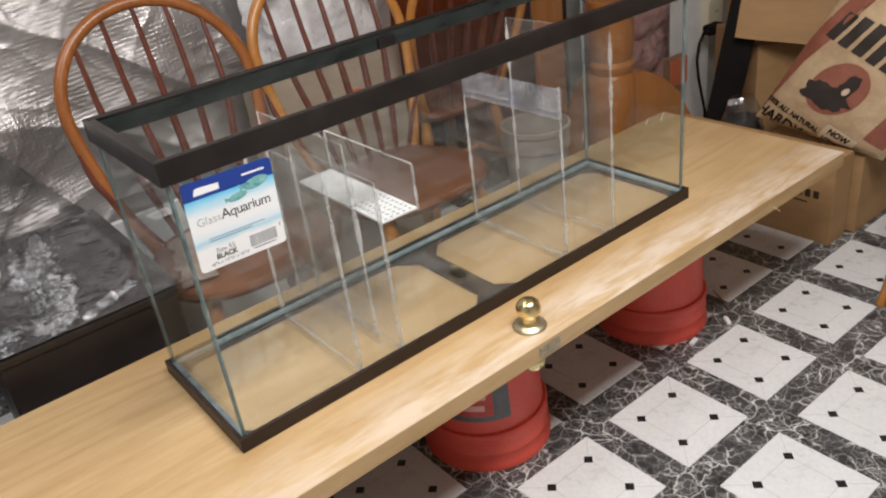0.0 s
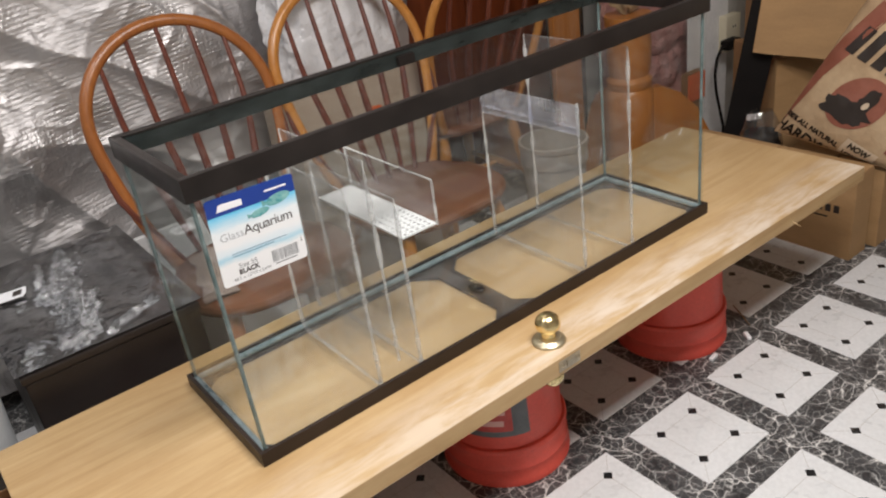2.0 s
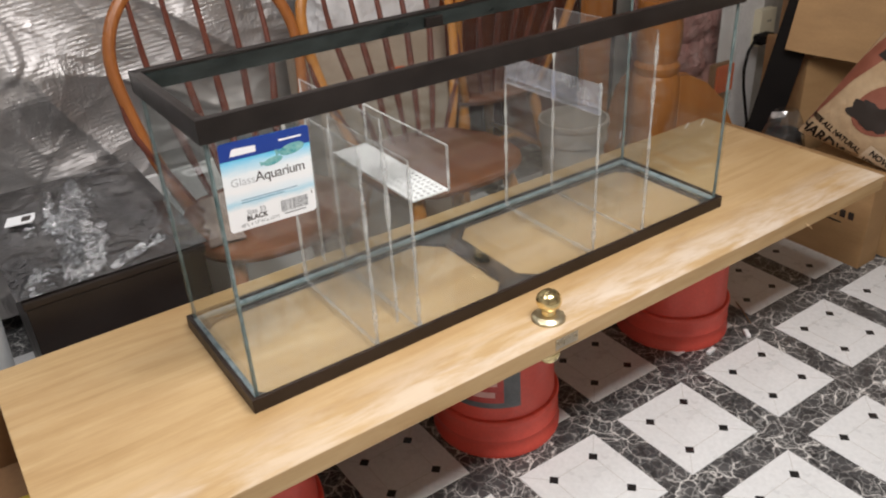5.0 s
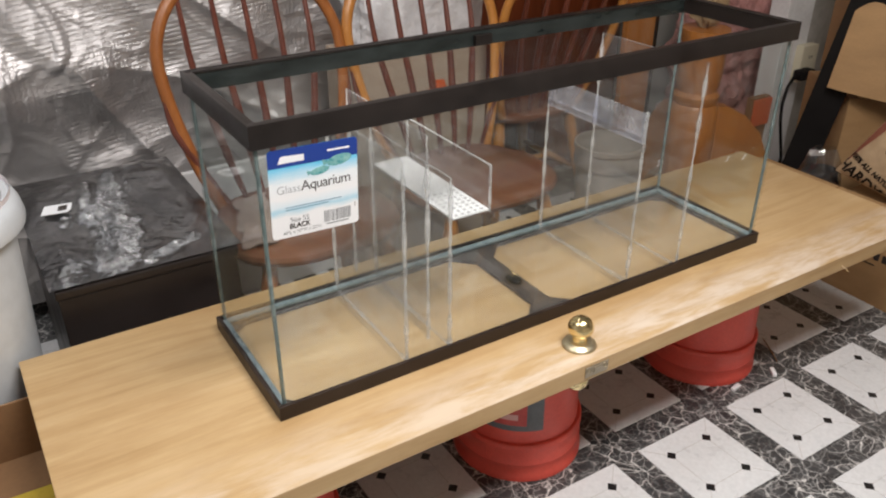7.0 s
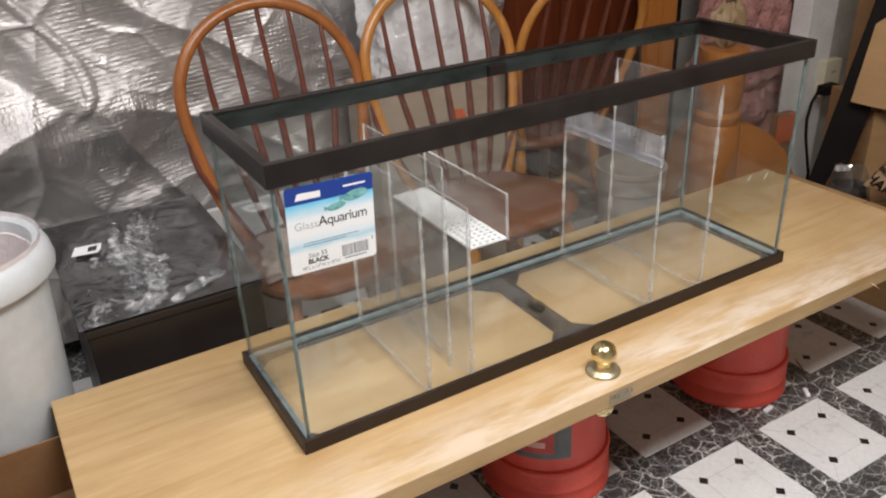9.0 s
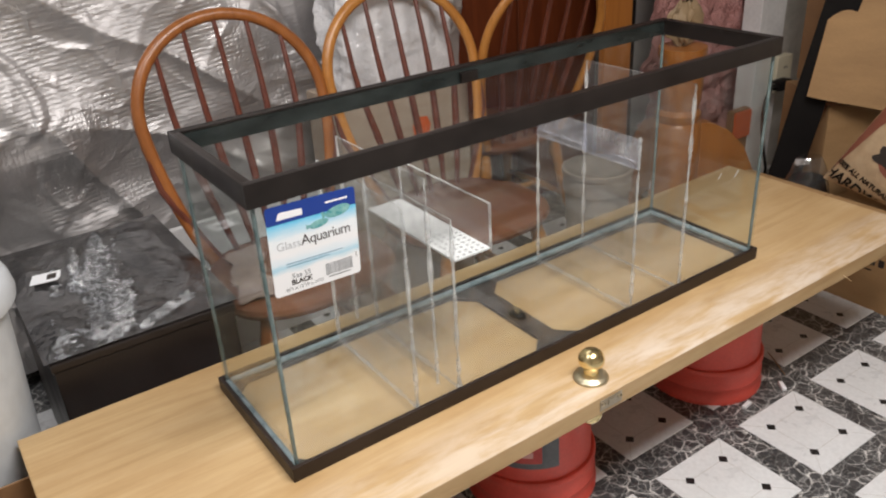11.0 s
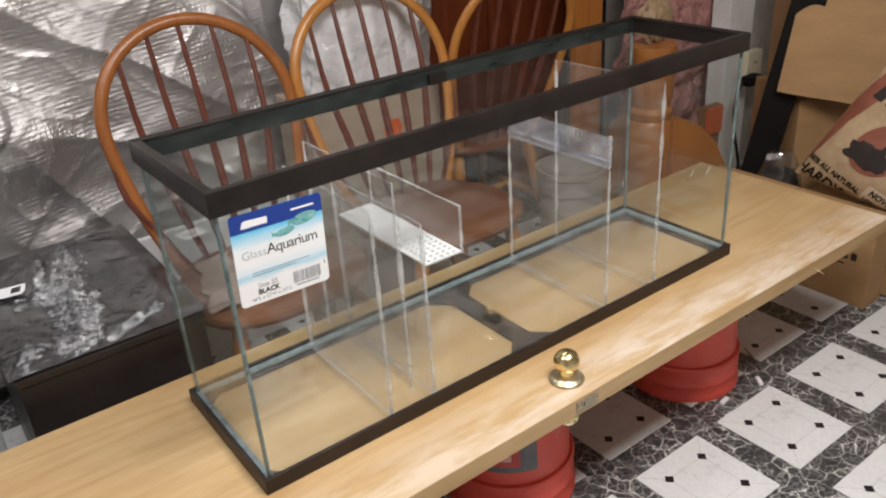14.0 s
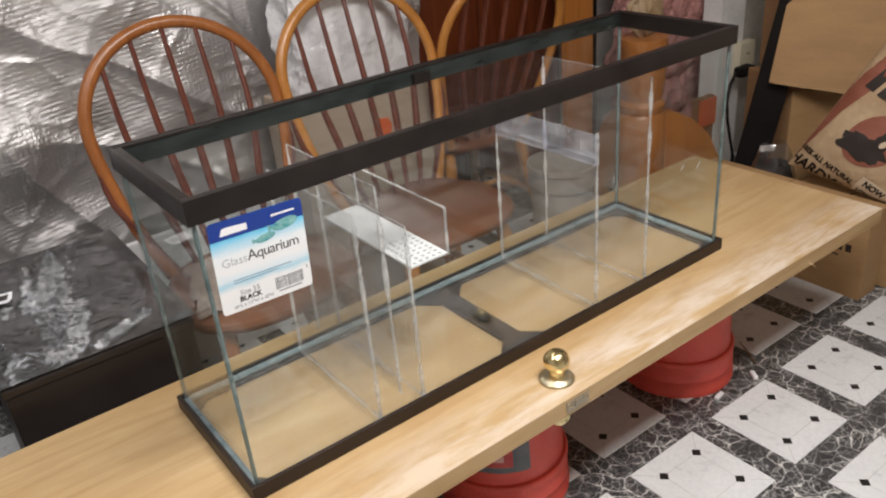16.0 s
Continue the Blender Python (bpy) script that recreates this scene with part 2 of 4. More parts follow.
M = {
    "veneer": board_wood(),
    "glass": clear_sheet("tank_glass", (0.965, 0.982, 0.975), 0.003, 0.0),
    # Whitish haze in the bottom pane's colour stands for its milky reflections.
    "hazed_glass": clear_sheet("hazed_glass", (0.972, 0.985, 0.980), 0.03, 0.02),
    "black_frame": mottled("black_plastic_frame", (0.010, 0.0075, 0.0065), (0.020, 0.015, 0.013), 14, 0.44, 0, 200, 0.10, 0.0006, sheen=0.34),
    "brown_frame": mottled("brown_black_frame", (0.018, 0.011, 0.008), (0.034, 0.022, 0.016), 14, 0.46, 0, 200, 0.10, 0.0006, sheen=0.35),
    "gloss_black": plain("glossy_black_plastic", (0.012, 0.011, 0.011), 0.08),
    "rim_gloss": mottled("glossy_dark_rim", (0.010, 0.013, 0.012), (0.034, 0.042, 0.040), 26, 0.16, 0, 45, 0.5, 0.004, (0.4, 1, 1)),
    "silicone": mottled("grey_silicone", (0.16, 0.22, 0.24), (0.30, 0.37, 0.39), 40, 0.30, 0, 150),
    "corner_seam": mottled("dark_green_seam", (0.08, 0.125, 0.125), (0.19, 0.245, 0.245), 40, 0.25, 0, 150),
    # Whitish haze mixed in stands for pale glare on the sheets, more at left.
    "acrylic": clear_sheet("clear_acrylic", (0.93, 0.93, 0.93), 0.072, 0.03, 0.06),
    "acrylic_hazed": clear_sheet("hazed_acrylic", (0.93, 0.93, 0.93), 0.115, 0.03, 0.06),
    "acrylic_edge": clear_sheet("acrylic_edge", (0.90, 0.91, 0.92), 0.28, 0.12, 0.10),
    "acrylic_rim": clear_sheet("acrylic_rim", (0.91, 0.92, 0.93), 0.11, 0.15, 0.08),
    "acrylic_comb": clear_sheet("frosted_acrylic", (0.80, 0.82, 0.95), 0.19, 0.2, 0.06),
    "white_plate": mottled("white_plastic_plate", (0.74, 0.74, 0.75), (0.84, 0.84, 0.84), 20, 0.4),
    "hole": plain("hole_shade", (0.34, 0.34, 0.35), 0.7),
    "brass": mottled("polished_brass", (0.82, 0.66, 0.32), (0.90, 0.76, 0.44), 30, 0.19, 1.0, 200, 0.03, 0.0003),
    "pale_brass": mottled("pale_brass", (0.74, 0.64, 0.42), (0.86, 0.78, 0.58), 40, 0.34, 1.0, 200, 0.03, 0.0003),
    "steel": mottled("brushed_latch_metal", (0.46, 0.40, 0.30), (0.58, 0.51, 0.40), 60, 0.42, 1.0, 300, 0.08, 0.0003),
    "bucket": mottled("red_plastic", (0.76, 0.090, 0.062), (0.84, 0.120, 0.085), 7, 0.42, 0, 140, 0.08, 0.0008),
    "bucket_grey": mottled("grey_print", (0.12, 0.13, 0.14), (0.17, 0.18, 0.19), 30, 0.4),
    "bucket_dark": mottled("dark_red_print", (0.52, 0.06, 0.05), (0.62, 0.085, 0.07), 30, 0.4),
    "bucket_pink": plain("pale_red_print", (0.74, 0.42, 0.38), 0.4),
    "marble": marble(),
    "tile": mottled("white_vinyl_tile", (0.665, 0.675, 0.68), (0.72, 0.73, 0.735), 9, 0.30, 0, 90, 0.05, 0.0005),
    "tile_dot": plain("black_tile_dot", (0.015, 0.015, 0.016), 0.3),
    "tile_line": plain("grey_tile_line", (0.52, 0.51, 0.49), 0.35),
    "bow": wood("honey_oak", (0.23, 0.075, 0.019), (0.36, 0.128, 0.032), "z", 0.30),
    "bow_light": wood("golden_oak", (0.36, 0.14, 0.028), (0.52, 0.23, 0.055), "z", 0.30),
    "seat": wood("red_brown_seat", (0.13, 0.042, 0.018), (0.22, 0.078, 0.034), "y", 0.42),
    "spindle": wood("dark_cherry", (0.085, 0.022, 0.014), (0.17, 0.050, 0.030), "z", 0.32),
    "cherry": wood("dark_red_wood", (0.085, 0.018, 0.006), (0.175, 0.042, 0.014), "z", 0.28, 0.5),
    "oak": wood("orange_oak", (0.36, 0.120, 0.020), (0.50, 0.19, 0.038), "z", 0.35, 0.7),
    "foil": silver_foil(),
    "black_film": black_film(),
    "black_box": mottled("dark_brown_laminate", (0.014, 0.010, 0.009), (0.024, 0.018, 0.016), 5, 0.42),
    "white_plastic": mottled("white_bin_plastic", (0.60, 0.635, 0.66), (0.66, 0.695, 0.72), 5, 0.38, 0, 30, 0.02, 0.0004),
    "liner": mottled("pinkish_liner_film", (0.80, 0.70, 0.71), (0.88, 0.84, 0.85), 14, 0.3, 0, 60, 0.5, 0.004),
    "cloth": mottled("pale_cloth", (0.30, 0.22, 0.19), (0.42, 0.33, 0.29), 12, 0.85, 0, 80, 0.6, 0.004),
    "white_film": mottled("white_poly_film", (0.70, 0.70, 0.72), (0.86, 0.86, 0.87), 8, 0.14, 0, 26, 0.9, 0.012),
    "card": mottled("brown_cardboard", (0.335, 0.195, 0.083), (0.445, 0.272, 0.128), 4, 0.75, 0, 110, 0.15, 0.001, (1, 1, 4)),
    "card_dark": mottled("dark_cardboard", (0.22, 0.115, 0.05), (0.30, 0.17, 0.08), 4, 0.75, 0, 110, 0.15, 0.001),
    "pale_card": mottled("pale_cardboard", (0.44, 0.345, 0.26), (0.56, 0.455, 0.36), 5, 0.75, 0, 110, 0.15, 0.001),
    "kraft": mottled("kraft_paper", (0.44, 0.30, 0.175), (0.57, 0.42, 0.26), 9, 0.6, 0, 40, 0.6, 0.005),
    "rust": mottled("rust_red_print", (0.24, 0.075, 0.045), (0.32, 0.12, 0.08), 12, 0.55, 0, 40, 0.5, 0.004),
    "ink": plain("black_ink", (0.03, 0.022, 0.018), 0.55),
    "pale_ink": plain("cream_ink", (0.62, 0.50, 0.36), 0.55),
    "black": mottled("black_paint", (0.006, 0.005, 0.005), (0.012, 0.010, 0.009), 6, 0.65, sheen=0.18),
    "insulation": mottled("pink_insulation", (0.40, 0.17, 0.15), (0.70, 0.38, 0.35), 13, 0.95, 0, 60, 1.0, 0.02),
    "white_paint": mottled("worn_white_paint", (0.72, 0.715, 0.71), (0.88, 0.875, 0.87), 9, 0.6, 0, 70, 0.2, 0.002),
    # White plastic darkened in colour for the dim spot behind the tank.
    "pail": mottled("dimmed_white_plastic", (0.30, 0.26, 0.23), (0.46, 0.42, 0.39), 7, 0.5),
    "plaster": mottled("grey_plaster", (0.36, 0.34, 0.30), (0.55, 0.53, 0.49), 8, 0.85, 0, 50, 0.4, 0.004),
    "cream": mottled("cream_paper", (0.27, 0.18, 0.095), (0.40, 0.29, 0.17), 9, 0.6, 0, 50, 0.5, 0.004),
    "yellow": mottled("yellow_card", (0.52, 0.36, 0.03), (0.62, 0.45, 0.05), 20, 0.5),
    "ivory": plain("ivory_plastic", (0.68, 0.62, 0.46), 0.4),
    "orange": mottled("orange_plastic", (0.72, 0.12, 0.03), (0.80, 0.17, 0.05), 20, 0.5),
    "wall": mottled("warm_grey_wall", (0.62, 0.58, 0.53), (0.70, 0.66, 0.61), 2, 0.8),
    "ceiling": mottled("off_white_ceiling", (0.66, 0.65, 0.62), (0.74, 0.73, 0.70), 2, 0.9),
    "label": label_paper(),
    "label_blue": plain("label_deep_blue", (0.012, 0.045, 0.27), 0.28),
    "label_white": plain("label_white_print", (0.85, 0.86, 0.88), 0.28),
    "label_teal": mottled("label_teal_print", (0.05, 0.30, 0.33), (0.30, 0.55, 0.52), 90, 0.3),
    "grey_ink": plain("grey_ink", (0.23, 0.24, 0.25), 0.4),
    "pale_grey_ink": plain("pale_grey_ink", (0.42, 0.44, 0.46), 0.4),
    "blue_ink": plain("pale_blue_ink", (0.16, 0.30, 0.40), 0.4),
    "wrap": clear_sheet("clear_wrap", (0.85, 0.85, 0.85), 0.03, 0.10, 0.12),
    "coal": mottled("charcoal", (0.006, 0.006, 0.006), (0.03, 0.03, 0.03), 30, 0.7, 0, 90, 0.8, 0.01),
}


# ---- shapes ----
def box(bm, x0, x1, y0, y1, z0, z1, bevel=0.0, mi=0, m=None):
    made = bmesh.ops.create_cube(bm, size=1)["verts"]
    for v in made:
        v.co = Vector((x0 + (v.co.x + 0.5) * (x1 - x0), y0 + (v.co.y + 0.5) * (y1 - y0), z0 + (v.co.z + 0.5) * (z1 - z0)))
    faces = {f for v in made for f in v.link_faces}
    for f in faces:
        f.material_index = mi
    if bevel:
        edges = list({e for v in made for e in v.link_edges})
        got = bmesh.ops.bevel(bm, geom=edges, offset=bevel, segments=2, profile=0.6, affect="EDGES")
        made = list({v for f in got["faces"] for v in f.verts} | {v for v in made if v.is_valid})
        for f in got["faces"]:
            f.material_index = mi
    if m is not None:
        for v in made:
            v.co = m @ v.co
    return bm


def lathe(bm, profile, n=32, at=(0, 0, 0), mi=0, m=None):
    """A turned shape: (radius, height) pairs swept about the z axis."""
    rings = []
    for r, z in profile:
        if r < 1e-6:
            rings.append([bm.verts.new((0, 0, z))])
        else:
            rings.append([bm.verts.new((r * math.cos(2 * math.pi * k / n), r * math.sin(2 * math.pi * k / n), z)) for k in range(n)])
    for a, b in zip(rings, rings[1:]):
        for k in range(n):
            q = [a[k % len(a)], a[(k + 1) % len(a)], b[(k + 1) % len(b)], b[k % len(b)]]
            q = list(dict.fromkeys(q))
            if len(q) > 2:
                bm.faces.new(q).material_index = mi
    full = Matrix.Translation(at) @ (m or Matrix())
    for ring in rings:
        for v in ring:
            v.co = full @ v.co
    return bm


def tube(bm, pts, radii, n=10, mi=0, flat=1.0):
    """A round bar along a line of points, closed at both ends."""
    pts = [Vector(p) for p in pts]
    rings, side = [], None
    for k, p in enumerate(pts):
        d = (pts[min(k + 1, len(pts) - 1)] - pts[max(k - 1, 0)]).normalized()
        if side is None:
            side = d.cross(Vector((0, 1, 0))) if abs(d.y) < 0.9 else d.cross(Vector((1, 0, 0)))
        side = (side - d * side.dot(d)).normalized()
        up = d.cross(side)
        r = radii[k] if isinstance(radii, (list, tuple)) else radii
        rings.append([bm.verts.new(p + r * (math.cos(2 * math.pi * j / n) * side + flat * math.sin(2 * math.pi * j / n) * up)) for j in range(n)])
    for a, b in zip(rings, rings[1:]):
        for j in range(n):
            bm.faces.new((a[j], a[(j + 1) % n], b[(j + 1) % n], b[j])).material_index = mi
    bm.faces.new(rings[0][::-1]).material_index = mi
    bm.faces.new(rings[-1]).material_index = mi
    return bm


def slab(bm, outline, z0, z1, mi=0, m=None):
    """A flat piece with the given outline, from z0 to z1."""
    low = [bm.verts.new((x, y, z0)) for x, y in outline]
    high = [bm.verts.new((x, y, z1)) for x, y in outline]
    n = len(outline)
    bm.faces.new(low[::-1]).material_index = mi
    bm.faces.new(high).material_index = mi
    for k in range(n):
        bm.faces.new((low[k], low[(k + 1) % n], high[(k + 1) % n], high[k])).material_index = mi
    if m is not None:
        for v in low + high:
            v.co = m @ v.co
    return bm


def sheet(bm, nu, nv, where, thick=0.0):
    """A curved sheet: where(u, v) gives a place for u and v from 0 to 1."""
    grid = [[bm.verts.new(where(i / nu, j / nv)) for j in range(nv + 1)] for i in range(nu + 1)]
    for i in range(nu):
        for j in range(nv):
            bm.faces.new((grid[i][j], grid[i + 1][j], grid[i + 1][j + 1], grid[i][j + 1]))
    if thick:
        bmesh.ops.recalc_face_normals(bm, faces=bm.faces[:])
        bmesh.ops.solidify(bm, geom=bm.faces[:], thickness=thick)
    return bm


def part(name, bm, material, parent=None, label="", smooth=False, at=None):
    """One mesh object, under a thing or a part where one is given."""
    bmesh.ops.recalc_face_normals(bm, faces=bm.faces[:])
    me = bpy.data.meshes.new(name)
    bm.to_mesh(me)
    bm.free()
    for mt in material if isinstance(material, (list, tuple)) else [material]:
        me.materials.append(mt)
    if smooth:
        me.shade_smooth()
        me.set_sharp_from_angle(angle=radians(38))
    ob = new(name, me)
    if at is not None:
        ob.matrix_basis = at
    if parent is not None:
        ob.parent = parent
    if label:
        ob["label"] = label
    return ob


def thing(name, m, label, category, group="", kind=""):
    ob = new(name)
    ob.empty_display_size = 0.1
    ob.matrix_basis = m
    return tagged(ob, label, category, group, kind)


def lettering(text, size, material, parent, m, bold=0.0, name="lettering", align="LEFT", spread=1.0):
    cu = bpy.data.curves.new("lettering", "FONT")
    cu.body, cu.size, cu.align_x, cu.extrude, cu.offset, cu.space_character = text, size, align, 0.0002, bold, spread
    cu.resolution_u = 3
    tmp = new("lettering_curve", cu)
    dg = bpy.context.evaluated_depsgraph_get()
    me = bpy.data.meshes.new_from_object(tmp.evaluated_get(dg))
    bpy.data.objects.remove(tmp)
    me.materials.clear()
    me.materials.append(material)
    ob = new(name, me)
    ob.parent = parent
    ob.matrix_basis = m
    return ob


B = bmesh.new
TOP = 0.407          # upper face of the door slab
LEN, WID, HIGH = 1.2310, 0.3295, 0.5334   # the tank, outside


# ---- room ----
def setting(name, bm, material, label, category):
    return tagged(part(name, bm, material), label, category, kind="structure")


setting("wall_north", box(B(), -2.2, 3.6, 1.42, 1.54, 0, 2.4), M["wall"], "plain warm grey wall behind the silver sheeting", "wall")
setting("wall_south", box(B(), -2.2, 3.6, -3.12, -3.0, 0, 2.4), M["wall"], "plain warm grey painted wall", "wall")
setting("wall_west", box(B(), -2.32, -2.2, -3.12, 1.54, 0, 2.4), M["wall"], "plain warm grey painted wall", "wall")
setting("wall_east", box(B(), 3.6, 3.72, -3.12, 1.54, 0, 2.4), M["wall"], "plain warm grey painted wall", "wall")
setting("ceiling", box(B(), -2.32, 3.72, -3.12, 1.54, 2.4, 2.5), M["ceiling"], "plain off-white ceiling", "ceiling")
floor = setting("floor", box(B(), -2.32, 3.72, -3.12, 1.54, -0.08, 0.0), M["marble"], "vinyl floor of white tiles between black marble bands", "floor")
setting("wall_partition", box(B(), 2.618, 3.6, 0.93, 1.10, 0, 2.4), M["plaster"], "rough grey unfinished wall beside a stud", "wall")


# Unseen housings assumed above the two area lamps.
def assumed_light_fixture(x, y):
    t = thing("assumed_light_fixture", pose(x, y, 2.4), "assumed white ceiling light fixture with a flat diffuser, out of view", "lamp", "ceiling lights")
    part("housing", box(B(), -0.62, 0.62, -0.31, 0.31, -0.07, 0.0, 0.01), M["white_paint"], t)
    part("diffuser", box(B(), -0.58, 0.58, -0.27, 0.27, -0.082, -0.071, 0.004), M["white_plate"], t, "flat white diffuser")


assumed_light_fixture(0.48, -0.85)
# Made-up fixture over the added second lamp.
assumed_light_fixture(-0.75, 0.15)


# ---- door slab on buckets ----
def door_board():
    x0, x1, y0, y1, th = -0.362, 1.694, -0.158, 0.424, 0.040
    t = thing("door_slab", pose(x0, y0, TOP - th), "pale varnished wooden door laid flat across red buckets", "door")
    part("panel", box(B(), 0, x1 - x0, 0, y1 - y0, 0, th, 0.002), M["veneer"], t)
    kx, ky = 0.583 - x0, -0.101 - y0
    flange = [(0.0, 0.0), (0.034, 0.0), (0.0348, 0.003), (0.0335, 0.006), (0.029, 0.0085), (0.026, 0.0095), (0.024, 0.0125), (0.0175, 0.0140), (0.0, 0.0142)]
    ball = [(0.0, 0.0138), (0.0150, 0.0140), (0.0138, 0.019), (0.0136, 0.023)]
    ball += [(0.0255 * math.sin(a), 0.0430 - 0.0235 * math.cos(a)) for a in [radians(d) for d in range(32, 181, 8)]] + [(0.0, 0.0665)]
    for flip, z in ((1, th), (-1, 0)):
        knob = part("knob", lathe(B(), [(r, flip * h) for r, h in ball], 48), M["brass"], t, "polished round brass knob", True, Matrix.Translation((kx, ky, z)))
        part("rose", lathe(B(), [(r, flip * h) for r, h in flange], 48), M["pale_brass"], knob, "pale brass flange", True)
    lx = 0.580 - x0
    part("latch_plate", box(B(), lx - 0.029, lx + 0.029, -0.0016, 0.002, 0.008, 0.033, 0.0006), M["steel"], t, "small brushed metal latch plate")
    part("latch_bolt", box(B(), lx - 0.009, lx + 0.009, -0.0040, 0.001, 0.015, 0.029, 0.0015), M["steel"], t)
    for d in (-0.021, 0.021):
        part("screw", lathe(B(), [(0, -0.0012), (0.004, -0.001), (0.0045, 0.002)], 14, m=pose(0, 0, 0, 90)), M["steel"], t, "", False, Matrix.Translation((lx + d, -0.0014, 0.023)))
    bm = B()
    tube(bm, [(1.72, 0.001, 0.012), (1.722, -0.010, 0.008), (1.728, -0.016, 0.001)], [0.0016, 0.0012, 0.0005], 6)
    part("splinter", bm, M["veneer"], t)


door_board()


def bucket(x, y, turn, printed):
    t = thing("bucket", pose(x, y, 0, 0, 0, turn), "red plastic bucket upside down under the door", "bucket", "buckets under the door")
    prof = [(0.0, 0.352), (0.121, 0.352), (0.1215, 0.3660), (0.127, 0.3665), (0.130, 0.361), (0.1345, 0.26), (0.1400, 0.099), (0.136, 0.099), (0.128, 0.345), (0.0, 0.345)]
    part("shell", lathe(B(), prof, 64), M["bucket"], t, "", True)
    prof = [(0.1402, 0.1005), (0.1465, 0.1000), (0.1500, 0.0960), (0.1505, 0.088), (0.1480, 0.082), (0.1488, 0.050), (0.1500, 0.048), (0.1502, 0.042), (0.1490, 0.040), (0.1500, 0.016), (0.1530, 0.012), (0.1532, 0.0), (0.146, 0.0), (0.1375, 0.098)]
    part("rim_band", lathe(B(), prof, 64), M["bucket"], t, "stepped rim band", True)
    if printed:
        def curved(a0, a1, z0, z1, out):
            def where(u, v):
                a, z = radians(a0 + (a1 - a0) * u), z0 + (z1 - z0) * v
                r = 0.1395 - (z - 0.115) * 0.0345 + out
                return (r * math.cos(a), r * math.sin(a), z)
            return sheet(B(), 14, 4, where)
        panel = part("print_panel", curved(-42, 42, 0.135, 0.33, 0.0006), M["bucket_grey"], t, "grey printed panel", True)
        part("print_square", curved(-22, 26, 0.150, 0.30, 0.0012), M["bucket_dark"], panel, "dark red square", True)
        for k, (a0, a1) in enumerate(((-16, 18), (-14, 20), (-10, 20), (0, 20))):
            part("print_bar", curved(a0, a1, 0.165 + k * 0.03, 0.180 + k * 0.03, 0.0018), M["bucket_pink"], panel, "", True)


bucket(0.610, 0.112, -146, True)
bucket(1.244, 0.120, 60, False)
bucket(-0.020, 0.115, 140, False)


# ---- aquarium ----
def aquarium():
    t = thing("aquarium", pose(0, 0, TOP), "empty glass aquarium with black plastic rims on the door slab", "aquarium")
    g, e = 0.006, 0.0055
    lo, hi = 0.010, HIGH - 0.008
    def pane(name, *b):
        p = part(name, box(B(), *b, 0.0006), M["hazed_glass" if name == "bottom_pane" else "glass"], t)
        p.visible_shadow = False
        return p
    pane("front_pane", e, LEN - e, e, e + g, lo, hi)
    pane("back_pane", e, LEN - e, WID - e - g, WID - e, lo, hi)
    pane("end_pane", e, e + g, e + g + 0.0006, WID - e - g - 0.0006, lo, hi)
    pane("end_pane", LEN - e - g, LEN - e, e + g + 0.0006, WID - e - g - 0.0006, lo, hi)
    pane("bottom_pane", e + g + 0.0006, LEN - e - g - 0.0006, e + g + 0.0006, WID - e - g - 0.0006, lo + 0.002, lo + 0.008)

    def rim(name, z0, z1, lip_z0, lip_z1, lip):
        bm = B()
        w = 0.0048
        o = 0.003 if z0 < 0.1 else 0.0
        for b in ((-o, LEN + o, -o, w), (-o, LEN + o, WID - w, WID + o)):
            box(bm, b[0], b[1], b[2], b[3], z0, z1, 0.0012)
        for b in ((-o, w, w, WID - w), (LEN - w, LEN + o, w, WID - w)):
            box(bm, b[0], b[1], b[2], b[3], z0, z1, 0.0012)
        for b in ((w, LEN - w, w, lip), (w, LEN - w, WID - lip, WID - w), (w, lip, lip, WID - lip), (LEN - lip, LEN - w, lip, WID - lip)):
            box(bm, *b, lip_z0, lip_z1, 0.0008)
        return bm
    top = rim("top_rim", HIGH - 0.038, HIGH, HIGH - 0.0055, HIGH - 0.001, 0.017)
    for b in ((0.0125, LEN - 0.0125, 0.0125, 0.016), (0.0125, 0.016, 0.016, WID - 0.016), (LEN - 0.016, LEN - 0.0125, 0.016, WID - 0.016)):
        box(top, *b, HIGH - 0.036, HIGH - 0.006)
    inner = box(B(), 0.0125, LEN - 0.0125, WID - 0.0165, WID - 0.0125, HIGH - 0.036, HIGH - 0.006)
    r = part("top_rim", top, M["black_frame"], t, "black plastic upper rim", True)
    part("inner_lip", inner, M["rim_gloss"], r, "glossy greenish black inner lip")
    for y0, y1 in ((0.016, 0.024), (WID - 0.026, WID - 0.016)):
        part("brace_stub", box(B(), 0.598, 0.640, y0, y1, HIGH - 0.034, HIGH - 0.012, 0.002), M["black_frame"], r, "broken end of a cross brace")
    base = rim("bottom_rim", 0.0, 0.029, 0.0015, 0.0095, 0.017)
    mid = [(0.590, 0.017), (0.636, 0.017), (0.636, WID - 0.017), (0.590, WID - 0.017)]
    slab(base, mid, 0.002, 0.009)
    for sx in (-1, 1):
        for y, s in ((0.017, 1), (WID - 0.017, -1)):
            cx = 0.613 + sx * 0.023
            slab(base, [(cx, y), (cx + sx * 0.045, y), (cx, y + s * 0.045)][:: 1 if sx * s > 0 else -1], 0.002, 0.009)
            ex = 0.017 if sx < 0 else LEN - 0.017
            slab(base, [(ex, y), (ex - sx * 0.03, y), (ex, y + s * 0.03)][:: 1 if sx * s < 0 else -1], 0.002, 0.009)
    part("bottom_rim", base, M["brown_frame"], t, "black plastic lower rim with a cross web")
